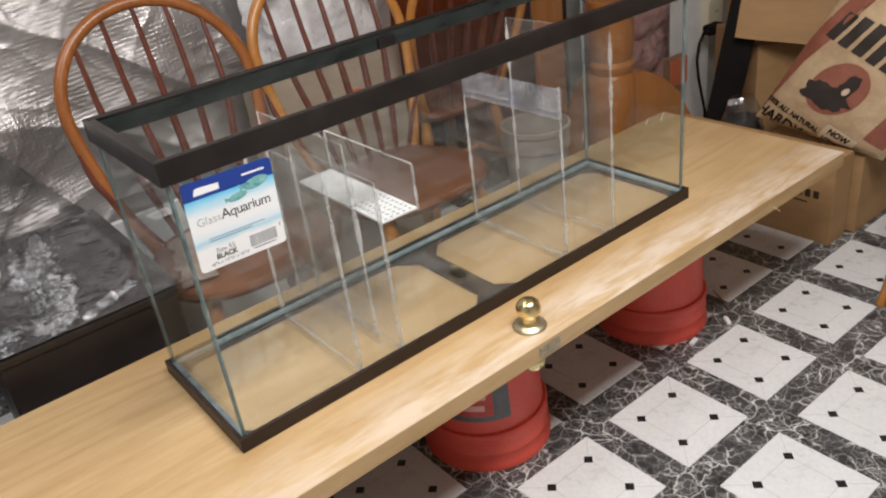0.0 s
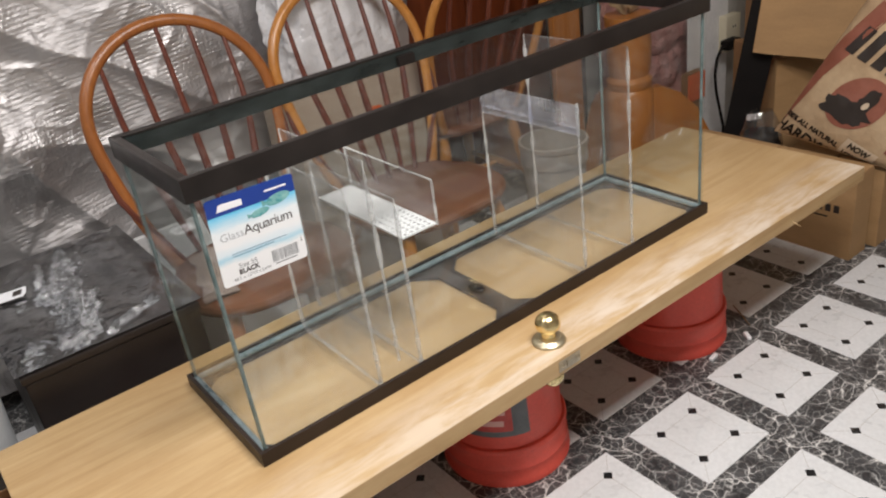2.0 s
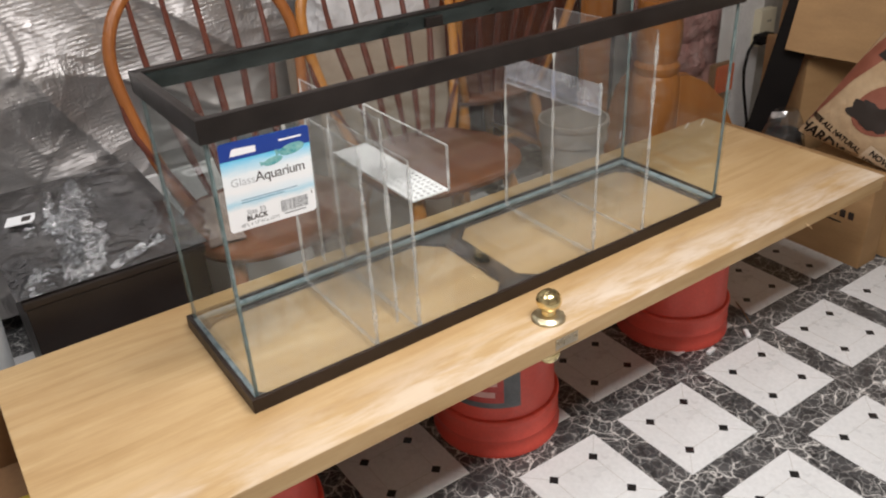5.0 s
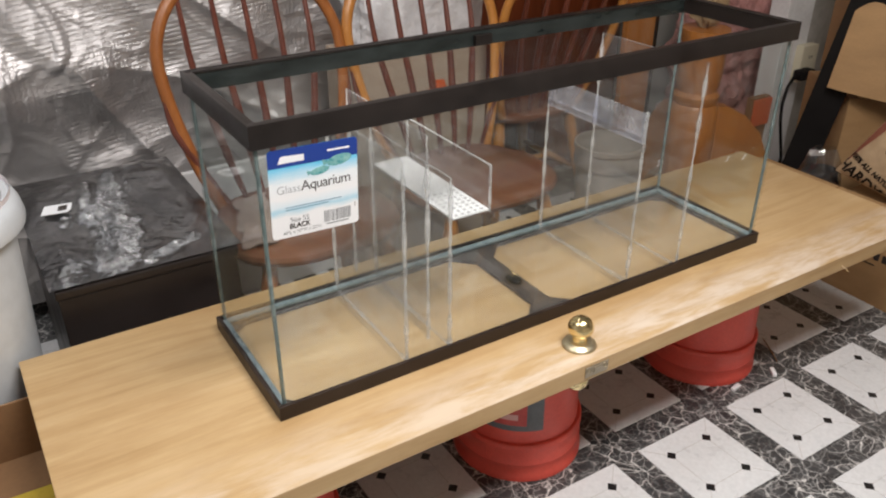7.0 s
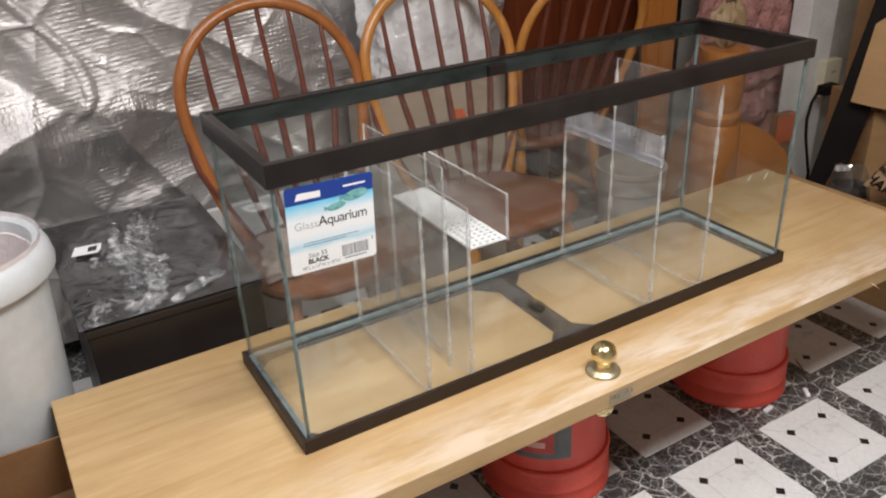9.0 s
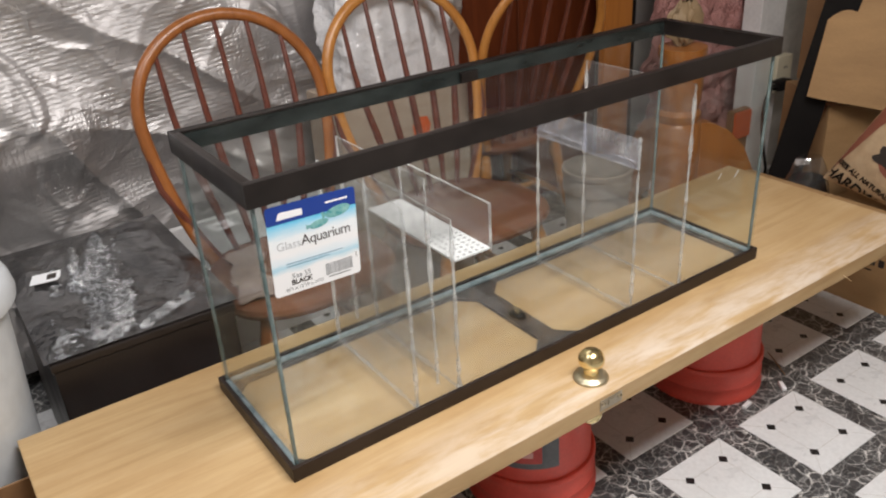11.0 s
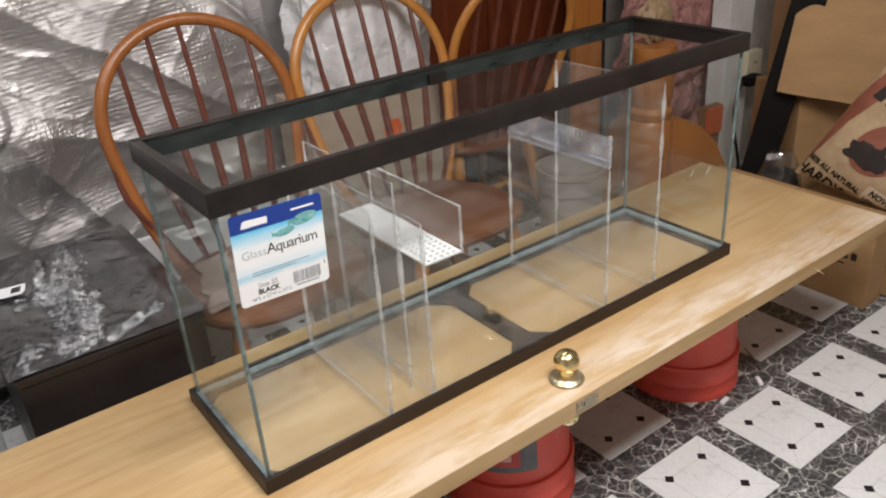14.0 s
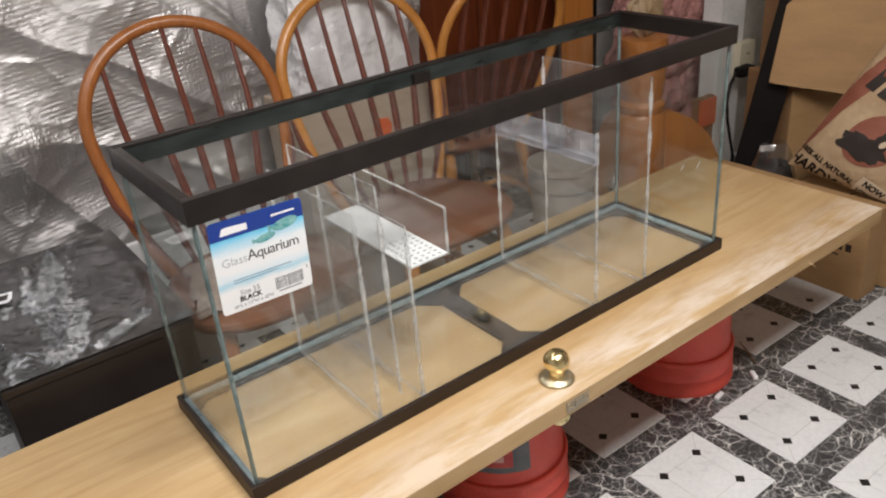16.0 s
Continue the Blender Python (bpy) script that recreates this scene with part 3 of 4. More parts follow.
    # Dome added on the bottom pane to catch a lamp glint.
    part("glossy_dome", lathe(B(), [(0.0135, 0.0182), (0.0130, 0.0205), (0.0112, 0.0228), (0.0085, 0.0247), (0.0050, 0.0259), (0, 0.0263)], 28, m=Matrix.Diagonal((1.0, 1.7, 1.0, 1))), M["gloss_black"], t, "small glossy dark dome on the bottom", True, pose(0.605, 0.146, 0, 0, 0, 8))
    # Three short white marks, two on the end pane, one at the back.
    for m in (pose(LEN - e - g - 0.0008, 0.113, 0.183, 24), pose(LEN - e - g - 0.0008, 0.068, 0.204, 24), pose(1.207, WID - e - g - 0.0008, 0.101, 0, 14, 0)):
        part("white_mark", box(B(), -0.0006, 0.0006, -0.0008, 0.0008, -0.010, 0.010, 0.0003), M["label_white"], t, "short white mark", False, m)
    inn = e + g
    for x in (inn, LEN - inn):
        for y in (inn, WID - inn):
            bm = B()
            tube(bm, [(x, y, lo + 0.008), (x, y, hi)], 0.0036, 8)
            s = part("silicone_seam", bm, M["corner_seam"], t, "", True)
            s.visible_shadow = False
    for a, b in (((inn, inn), (LEN - inn, inn)), ((inn, WID - inn), (LEN - inn, WID - inn)), ((inn, inn), (inn, WID - inn)), ((LEN - inn, inn), (LEN - inn, WID - inn))):
        bm = B()
        tube(bm, [(*a, 0.020), (*b, 0.020)], 0.0065 if max(a[1], b[1]) > 0.1 else 0.002, 8)
        part("base_seam", bm, M["silicone"], t, "grey silicone bead", True)

    # label stuck on the front pane
    w, h = 0.1470, 0.1460

    def rounded(x0, x1, y0, y1, r, corners=(1, 1, 1, 1)):
        out = []
        for (cx, cy, a0), on in zip(((x1 - r, y1 - r, 0), (x0 + r, y1 - r, 90), (x0 + r, y0 + r, 180), (x1 - r, y0 + r, 270)), corners):
            if on:
                out += [(cx + r * math.cos(radians(a0 + k * 18)), cy + r * math.sin(radians(a0 + k * 18))) for k in range(6)]
            else:
                out.append((cx + (r if a0 in (0, 270) else -r), cy + (r if a0 in (0, 90) else -r)))
        return out
    lab = part("product_label", slab(B(), rounded(0, w, 0, h, 0.006), 0, 0.0003), M["label"], t, "white and blue printed label stuck on glass", False, pose(0.0213, e - 0.0004, 0.3430, 90, 0, 0) @ pose(0, 0, 0, 0, 0, -1.7))
    def flat(name, outline, mt, z=0.0005, mm=None):
        return part(name, slab(B(), outline, 0.00035, z, m=mm), mt, lab)
    flat("blue_band", rounded(0, w, 0.117, h, 0.006, (1, 1, 0, 0)), M["label_blue"])
    flat("logo_bar", [(0.016, 0.123), (0.058, 0.123), (0.058, 0.133), (0.025, 0.1345), (0.020, 0.1335)], M["label_white"], 0.0007)
    flat("tagline_bar", rounded(0.096, 0.134, 0.130, 0.133, 0.001), M["label_white"], 0.0007)
    for cx, cy, rx, ry in ((0.116, 0.114, 0.021, 0.0085), (0.083, 0.1015, 0.016, 0.006)):
        flat("printed_oval", [(cx + rx * math.cos(a), cy + ry * math.sin(a) + 0.12 * rx * math.cos(a)) for a in [k * math.pi / 12 for k in range(24)]], M["label_teal"], 0.0008)
        flat("printed_wedge", [(cx - rx * 0.8, cy), (cx - rx * 1.35, cy + ry * 0.55), (cx - rx * 1.25, cy - ry * 0.8)], M["label_teal"], 0.0008)
    lettering("Glass", 0.0185, M["pale_grey_ink"], lab, pose(0.0110, 0.0745, 0.0004), -0.0001)
    lettering("Aquarium", 0.0232, M["ink"], lab, pose(0.0510, 0.0745, 0.0004), 0.0, spread=0.90)
    lettering("Size 55", 0.0112, M["grey_ink"], lab, pose(0.0300, 0.0248, 0.0004))
    lettering("BLACK", 0.0112, M["ink"], lab, pose(0.0285, 0.0145, 0.0004), 0.0004)
    lettering('48"L x 13"W x 20"H', 0.0076, M["grey_ink"], lab, pose(0.0175, 0.0055, 0.0004))
    for y, x1 in ((0.0495, 0.118), (0.0455, 0.095)):
        flat("text_line", [(0.024, y), (x1, y), (x1, y + 0.0013), (0.024, y + 0.0013)], M["blue_ink"], 0.0006)
    rnd = random.Random(5)
    x = 0.087
    bars = B()
    while x < 0.133:
        bw = rnd.choice((0.0005, 0.0009, 0.0014))
        slab(bars, [(x, 0.0125), (x + bw, 0.0125), (x + bw, 0.032), (x, 0.032)], 0.00035, 0.0006)
        x += bw + rnd.choice((0.0005, 0.0008, 0.0012))
    part("barcode", bars, M["grey_ink"], lab)
    flat("barcode_digits", [(0.091, 0.0080), (0.129, 0.0080), (0.129, 0.0098), (0.091, 0.0098)], M["grey_ink"], 0.0006)
    flat("side_mark", [(0.1405, 0.030), (0.1415, 0.030), (0.1415, 0.037), (0.1405, 0.037)], M["ink"], 0.0006)


aquarium()


def baffles():
    y0, y1 = 0.0150, WID - 0.0150
    def plate(name, x, z0, z1, label, turn=0.0):
        far, near = y1, y0
        t = thing(name, pose(x + far * math.sin(radians(turn)), 0, z0, 0, 0, turn), label, "acrylic panel", "acrylic dividers in the tank")
        p = part("sheet", sheet(B(), 1, 1, lambda u, v: (0, near + 0.001 + (far - near - 0.002) * u, (z1 - z0) * v)), M["acrylic_hazed" if x < 0.5 else "acrylic"], t)
        p.visible_shadow = False
        for y in (near, far):
            bm = B()
            steps = 26
            pts = [(0.0008 * noise.noise(Vector((x * 40, k * 0.7, y))), y, (z1 - z0) * k / steps) for k in range(steps + 1)]
            tube(bm, pts, [max(0.0008, 0.0036 + 0.0034 * noise.noise(Vector((x * 90, k * 0.55, y * 30)))) * (1.0 if k < steps - 1 else 0.45) for k in range(steps + 1)], 7)
            q = part("edge", bm, M["acrylic_edge"], t, "whitish glued edge", True)
            q.visible_shadow = False
        bm = B()
        box(bm, -0.0018, 0.0018, near, far, z1 - z0, z1 - z0 + 0.0008)
        q = part("edge", bm, M["acrylic_rim"], t)
        q.visible_shadow = False
        return t
    base = TOP + 0.021
    plate("acrylic_divider", 0.258, base, 0.826, "clear acrylic divider glued inside the aquarium")
    plate("acrylic_divider", 0.305, base + 0.03, 0.862, "tall clear acrylic divider raised off the bottom")
    b = plate("acrylic_divider", 0.353, base, 0.775, "clear acrylic divider carrying a white plate")
    for x in (0.258, 0.353, 0.812, 0.960):
        bm = B()
        tube(bm, [(x + 0.001 * noise.noise(Vector((x * 9, k, 0))), WID - 0.02 - (WID - 0.04) * k / 16, base - 0.0045) for k in range(17)], [0.0040 + 0.0030 * noise.noise(Vector((x * 50, k * 0.6, 1))) for k in range(17)], 8)
        tagged(part("glue_bead", bm, M["acrylic_rim"], None, "", True), "milky bead of glue along a divider foot", "glue bead", "glue beads")
    tr = thing("drip_tray", pose(0.356, 0, 0.692), "white perforated plate with a clear upright wall", "tray")
    part("plate", box(B(), 0.001, 0.080, y0, y1, 0, 0.004, 0.0006), M["white_plate"], tr, "white plastic plate")
    holes = B()
    for i in range(5):
        for j in range(8):
            lathe(holes, [(0, 0.0045), (0.0032, 0.0045), (0.0032, 0.0042)], 8, (0.013 + i * 0.0138, 0.022 + j * 0.0135, 0))
    tagged(part("drain_holes", holes, M["hole"], tr), kind="stuff")
    w = part("clear_wall", sheet(B(), 1, 1, lambda u, v: (0.082, y0 + (y1 - y0) * u, -0.002 + 0.09 * v)), M["acrylic"], tr, "clear upright wall")
    w.visible_shadow = False
    for y in (y0 + 0.0008, y1 - 0.0008):
        q = part("edge", box(B(), 0.0796, 0.0844, y - 0.0012, y + 0.0012, -0.002, 0.0885), M["acrylic_edge"], tr)
        q.visible_shadow = False
    q = part("edge", box(B(), 0.0797, 0.0843, y0, y1, 0.088, 0.0895), M["acrylic_edge"], tr)
    q.visible_shadow = False
    plate("acrylic_divider", 0.812, base, 0.742, "clear acrylic divider below an overflow comb", 0.8)
    comb = thing("overflow_comb", pose(0.8164, 0, 0.744, 0, 0, 0.8), "frosted clear acrylic comb with narrow teeth", "comb")
    part("spine", box(B(), -0.003, 0.003, y0, y1, 0, 0.014, 0.0005), M["acrylic_comb"], comb).visible_shadow = False
    n = 28
    for k in range(n):
        y = y0 + 0.004 + k * (y1 - y0 - 0.008) / (n - 1)
        part("tooth", box(B(), -0.0028, 0.0028, y - 0.0030, y + 0.0030, 0.014, 0.062), M["acrylic_comb"], comb).visible_shadow = False
    part("comb_end", box(B(), -0.003, 0.003, y0 - 0.002, y0 + 0.003, 0, 0.066), M["acrylic_edge"], comb).visible_shadow = False
    plate("acrylic_divider", 0.960, base, 0.886, "tall clear acrylic divider near the end of the tank", 2.4)


baffles()


# ---- windsor chairs ----
def windsor_chair(m, label, bow_mat):
    t = thing("windsor_chair", m, label, "chair", "bow-back chairs")
    def back_y(z):
        return 0.20 + (z - 0.45) * 0.28
    outline = []
    for k in range(40):
        a = 2 * math.pi * k / 40
        ca, sa = math.cos(a), math.sin(a)
        rx = 0.225 if sa < 0.2 else 0.205
        outline.append((rx * math.copysign(abs(ca) ** 0.7, ca), 0.045 + 0.205 * math.copysign(abs(sa) ** 0.75, sa)))
    bm = B()
    rings = []
    for s, z in ((0.86, 0.418), (0.97, 0.424), (1.0, 0.438), (0.985, 0.449), (0.94, 0.454), (0.6, 0.447), (0.25, 0.446)):
        rings.append([bm.verts.new((x * s, 0.045 + (y - 0.045) * s, z)) for x, y in outline])
    for a, b in zip(rings, rings[1:]):
        for k in range(40):
            bm.faces.new((a[k], a[(k + 1) % 40], b[(k + 1) % 40], b[k]))
    bm.faces.new(rings[0][::-1])
    bm.faces.new(rings[-1])
    part("seat", bm, M["seat"], t, "shaped wooden seat", True)
    half = []
    for k in range(9):
        z = 0.445 + (0.79 - 0.445) * k / 8
        half.append((0.238 - 0.080 * ((0.79 - z) / 0.345) ** 1.7, z))
    arch = [(0.238 * math.cos(a), 0.79 + 0.218 * math.sin(a)) for a in [math.pi * k / 28 for k in range(1, 28)]]
    line = half + arch + [(-x, z) for x, z in half[::-1]]
    bm = B()
    tube(bm, [(x, back_y(z), z) for x, z in line], 0.0155, 12, 0, 0.8)
    part("bow", bm, bow_mat, t, "steam-bent wooden bow", True)
    for k in range(7):
        xt = (k - 3) * 0.080
        xb = (k - 3) * 0.046
        s = min(1.0, abs(xt) / 0.238)
        zt = 0.79 + 0.218 * math.sqrt(1 - s * s) - 0.006 if s < 0.97 else 0.76
        pts = [(xb + (xt - xb) * min(1, u * 1.5) ** 0.9, back_y(0.45 + (zt - 0.45) * u) - 0.004 * math.sin(math.pi * u), 0.45 + (zt - 0.45) * u) for u in [i / 8 for i in range(9)]]
        bm = B()
        tube(bm, pts, [0.0065, 0.0085, 0.0100, 0.0105, 0.0095, 0.0085, 0.0075, 0.0068, 0.0058], 8)
        part("spindle", bm, M["spindle"], t, "dark reddish spindle", True)
    feet = []
    for sx in (-1, 1):
        for sy in (-1, 1):
            top, foot = Vector((sx * 0.145, 0.045 + sy * 0.125, 0.425)), Vector((sx * 0.215, 0.045 + sy * 0.205, 0.0))
            feet.append((top, foot))
            n = 12
            rad = [0.016, 0.018, 0.022, 0.017, 0.021, 0.022, 0.021, 0.019, 0.016, 0.019, 0.016, 0.013, 0.012]
            bm = B()
            tube(bm, [top.lerp(foot, k / n) for k in range(n + 1)], rad, 12)
            part("leg", bm, bow_mat, t, "turned splayed leg", True)
    bars = [(feet[0], feet[1]), (feet[2], feet[3])]
    mids = []
    for a, b in bars:
        p, q = a[0].lerp(a[1], 0.55), b[0].lerp(b[1], 0.55)
        mids.append(p.lerp(q, 0.5))
        bm = B()
        tube(bm, [p.lerp(q, k / 6) for k in range(7)], [0.008, 0.010, 0.013, 0.014, 0.013, 0.010, 0.008], 10)
        part("stretcher", bm, bow_mat, t, "", True)
    bm = B()
    tube(bm, [mids[0].lerp(mids[1], k / 6) for k in range(7)], [0.008, 0.010, 0.013, 0.014, 0.013, 0.010, 0.008], 10)
    part("stretcher", bm, bow_mat, t, "", True)
    return t


windsor_chair(pose(0.329, 0.60, 0, 0, 0, 0), "brown oak bow-back chair with dark spindles before silver sheeting", M["bow"])
second = windsor_chair(pose(0.829, 0.60, 0, 0, 0, 0), "golden oak bow-back chair with dark spindles before white plastic", M["bow_light"])
third = copy_thing(second, pose(1.335, 1.18, 0, 0, 0, 180))
tagged(third, "golden oak bow-back chair turned round before a dark cabinet")
fourth = copy_thing(second, pose(1.915, -0.435, 0, 0, 0, 190))
tagged(fourth, "golden oak bow-back chair standing on the tiled floor")


# ---- behind the door slab ----
def foil_wall():
    def where(u, v):
        x, s = -2.15 + 3.45 * u, v
        z = 2.36 - 2.30 * s
        p = Vector((x, z, 0.0))
        side = 1.0 if x < 0.40 else max(0.0, 1 - (x - 0.40) / 0.3)
        d = z - 0.70 + 0.05 * noise.noise(Vector((x * 2.5, 0, 3)))
        y = 1.29 - side * 0.035 * math.exp(-((d / (0.30 if d > 0 else 0.13)) ** 2))
        y += 0.035 * noise.noise(p * 1.9) + 0.018 * noise.noise(p * 4.7 + Vector((3, 1, 0)))
        warp = Vector((noise.noise(p * 3), noise.noise(p * 3 + Vector((9, 0, 0))), 0)) * 0.10
        for scale, tilt, crease in ((3.1, 0.058, 0.008), (7.0, 0.045, 0.005), (17.0, 0.026, 0.0018)):
            q = (p + warp) * scale
            near, cells = noise.voronoi(q)
            centre, gap = cells[0], near[1] - near[0]
            lean = noise.noise_vector(Vector((centre.x * 7.3, centre.y * 5.1, scale)))
            off = q - centre
            y += min(1.0, 2.2 * gap) * tilt / scale * (lean.x * off.x + 1.2 * lean.y * off.y) * 3.0
            y -= crease * max(0.0, 1 - 7 * gap) ** 1.5 * (0.5 + lean.x)
        ridge = 1 - abs(noise.noise(Vector((x * 2.4 + z * 1.6, z * 2.2, 4.0))))
        y -= 0.022 * ridge ** 9
        # a long slanting fold and a curled strip above it
        crest = 0.665 + 0.012 * noise.noise(Vector((x * 9, 1, 0)))
        rise = 0.035 + 0.80 * max(0.0, -0.08 - x) + 0.02 * noise.noise(Vector((x * 6, 5, 0)))
        slope = 0.30 * rise * max(0.0, min(1.0, (0.05 - x) * 8))
        y -= slope * (max(0.0, 1 - (z - crest) / rise) if z > crest else math.exp(-((z - crest) / (0.10 + 0.4 * rise)) ** 2))
        curl = -0.066 - 1.4 * max(0.0, z - 0.80) ** 1.6 - 2.0 * max(0.0, 0.77 - z) ** 1.3
        if z > 0.70:
            y -= 0.009 * max(0.0, 1 - ((x - curl) / 0.020) ** 2) ** 0.5 * min(1.0, (z - 0.70) * 30)
        return (x, min(y, 1.40), z)
    ob = part("foil_sheeting", sheet(B(), 500, 340, where), M["foil"], None, "", True)
    tagged(ob, "crumpled silver foil sheeting hanging over the wall", "sheeting")


foil_wall()


def black_bin():
    t = thing("storage_box", pose(-0.08, 0.79, 0), "dark brown storage box with black plastic over its top", "box")
    x0, x1, y0, y1, h = -0.185, 0.185, -0.290, 0.295, 0.490
    part("body", box(B(), x0, x1, y0, y1, 0, h - 0.02, 0.004), M["black_box"], t)
    part("lid", box(B(), x0 - 0.004, x1 + 0.004, y0 - 0.004, y1 + 0.004, h - 0.02, h, 0.004), M["black_box"], t)

    # crinkled folds: both ends, half-widths there, strength
    STREAKS = [((0.035, 0.28), (-0.012, 0.02), 0.006, 0.034, 1.0), ((-0.012, 0.02), (-0.060, -0.25), 0.034, 0.026, 0.95), ((-0.03, 0.20), (-0.070, -0.02), 0.006, 0.018, 0.8), ((0.033, -0.05), (-0.035, -0.24), 0.008, 0.018, 1.0), ((0.06, 0.20), (0.035, 0.0), 0.006, 0.011, 0.5), ((-0.10, 0.10), (-0.115, -0.02), 0.006, 0.014, 0.6), ((0.110, -0.215), (0.0, -0.275), 0.016, 0.005, 0.85), ((-0.175, -0.16), (-0.150, -0.27), 0.035, 0.030, 0.45), ((0.075, 0.05), (0.05, -0.10), 0.020, 0.020, 0.25)]

    def where(u, v):
        x, y = x0 - 0.012 + (x1 - x0 + 0.024) * u, y0 + 0.0 + (y1 - y0 + 0.012) * v
        p = Vector((x * 1.0, y, 0))
        edge = min(u, 1 - u, v, 1 - v)
        k = min(1, edge * 9)
        wob = 0.010 * noise.noise(p * 14) + 0.006 * noise.noise(p * 40)
        band = 0.0
        for (ax, ay), (bx, by), w0, w1, gain in STREAKS:
            f = max(0.0, min(1.0, ((x - ax) * (bx - ax) + (y - ay) * (by - ay)) / ((bx - ax) ** 2 + (by - ay) ** 2)))
            off = math.hypot(x - ax - f * (bx - ax), y - ay - f * (by - ay)) + wob
            w = w0 + (w1 - w0) * f
            band = max(band, gain * max(0.0, min(1.0, 1.6 - 1.6 * off / (2.1 * w))))
        z = h + 0.004 + k * (0.012 + 0.020 * noise.noise(Vector((x * 9 + y * 2, y * 4, 7))) + 0.005 * noise.noise(p * 22))
        phase = (y * 350 + 90 * x + 1.6 * noise.noise(p * 11) + 0.5 * noise.noise(p * 42)) % 1.0
        saw = phase / 0.55 if phase < 0.55 else (1 - phase) / 0.45
        z += band * (0.001 + 0.0025 * saw * (0.9 + 1.0 * noise.noise(Vector((x * 90, y * 120, 4)))) + 0.0003 * noise.noise(p * 90 + Vector((5, 5, 0))))
        z += k * (1 - band) * (0.0012 * noise.noise(p * 60) + 0.0013 * math.sin((0.55 * x + 0.83 * y) * 420) * max(0.0, noise.noise(p * 7 + Vector((2, 0, 0))) + 0.25))
        return (x, y, max(z, h + 0.003))
    cover = part("plastic_cover", sheet(B(), 150, 1250, where), M["black_film"], None, "", True, pose(-0.08, 0.79, 0))
    tagged(cover, "wrinkled black plastic film lying on the storage box", "plastic film")
    tag = thing("price_tag", pose(-0.205, 0.83, 0.522, 8, -6, -20), "small white card tag with a dark print", "tag")
    part("card", slab(B(), [(-0.03, -0.018), (0.030, -0.020), (0.036, -0.008), (0.034, 0.018), (-0.028, 0.020)], 0, 0.0015), M["label_white"], tag)
    part("print", slab(B(), [(0.006, -0.010), (0.026, -0.010), (0.026, 0.010), (0.006, 0.010)], 0.0016, 0.0022), M["ink"], tag)


black_bin()


def behind_chair():
    ob = part("white_board", box(B(), 0.10, 0.62, 1.085, 1.105, 0, 0.435, 0.003), M["white_paint"])
    tagged(ob, "low white painted board standing behind the chair", "board")

    def where(u, v):
        x, y = 0.165 + 0.085 * u, 0.53 + 0.26 * v
        p = Vector((x, y, 0)) * 14
        z = 0.4585 + 0.012 * max(0, noise.noise(p)) + 0.007 * abs(noise.noise(p * 2.3))
        return (x + 0.02 * noise.noise(Vector((v * 6, 2, 0))) + 0.07 * (v - 0.5), y, z)
    ob = part("cloth", sheet(B(), 30, 40, where, 0.003), M["cloth"], None, "", True)
    tagged(ob, "crumpled dull pinkish cloth lying on a chair seat", "cloth")


behind_chair()


def trash_can():
    t = thing("trash_can", pose(-0.468, 0.552, 0.0), "white plastic trash can with a rounded rim and liner", "trash can")
    prof = [(0, 0.0), (0.125, 0.0), (0.132, 0.01), (0.150, 0.30), (0.168, 0.645), (0.168, 0.65), (0.182, 0.646), (0.190, 0.650), (0.192, 0.662), (0.188, 0.685), (0.180, 0.702), (0.170, 0.708), (0.160, 0.702), (0.157, 0.68), (0.150, 0.40), (0.128, 0.02), (0, 0.02)]
    part("bin", lathe(B(), prof, 64), M["white_plastic"], t, "", True)
    def where(u, v):
        a = 2 * math.pi * u
        r = 0.172 - 0.03 * v + 0.006 * noise.noise(Vector((math.cos(a) * 4, math.sin(a) * 4, v * 5))) if v > 0.12 else 0.176 - 0.02 * v
        z = 0.716 - 0.30 * v + 0.01 * noise.noise(Vector((math.cos(a) * 3, math.sin(a) * 3, v * 3 + 5))) * (v > 0.05)
        return (min(r, 0.154) * math.cos(a) if v > 0.12 else r * math.cos(a), min(r, 0.154) * math.sin(a) if v > 0.12 else r * math.sin(a), z)
    part("liner", sheet(B(), 72, 20, where), M["liner"], t, "pinkish translucent liner", True)


trash_can()


def carton(name, m, sx, sy, h, label, mat, open_top=False, group=""):
    t = thing(name, m, label, "box", group)
    w = 0.005
    for b in ((0, sx, 0, w), (0, sx, sy - w, sy), (0, w, w, sy - w), (sx - w, sx, w, sy - w)):
        part("side_panel", box(B(), *b, 0, h, 0.001), mat, t)
    part("base_panel", box(B(), w, sx - w, w, sy - w, 0, w), mat, t)
    if open_top:
        part("inner_sheet", box(B(), w, sx - w, w, sy - w, 0.225, 0.230), mat, t, "creased inner cardboard sheet")
        return t
    part("top_flap", box(B(), 0.001, sx - 0.001, 0.001, sy / 2 - 0.002, h, h + w, 0.001), mat, t)
    part("top_flap", box(B(), 0.001, sx - 0.001, sy / 2 + 0.002, sy - 0.001, h, h + w, 0.001), mat, t)
    return t


carton("cardboard_box", pose(-0.83, -0.18, 0), 0.510, 0.555, 0.358, "open brown cardboard box on the floor under the door", M["card_dark"], True)
tagged(part("yellow_folder", box(B(), 0, 0.13, 0, 0.36, 0, 0.012, 0.003), M["yellow"], None, "", False, pose(-0.455, -0.11, 0.2325, 0, 0, -2)), "yellow card folder lying inside the open box", "folder")


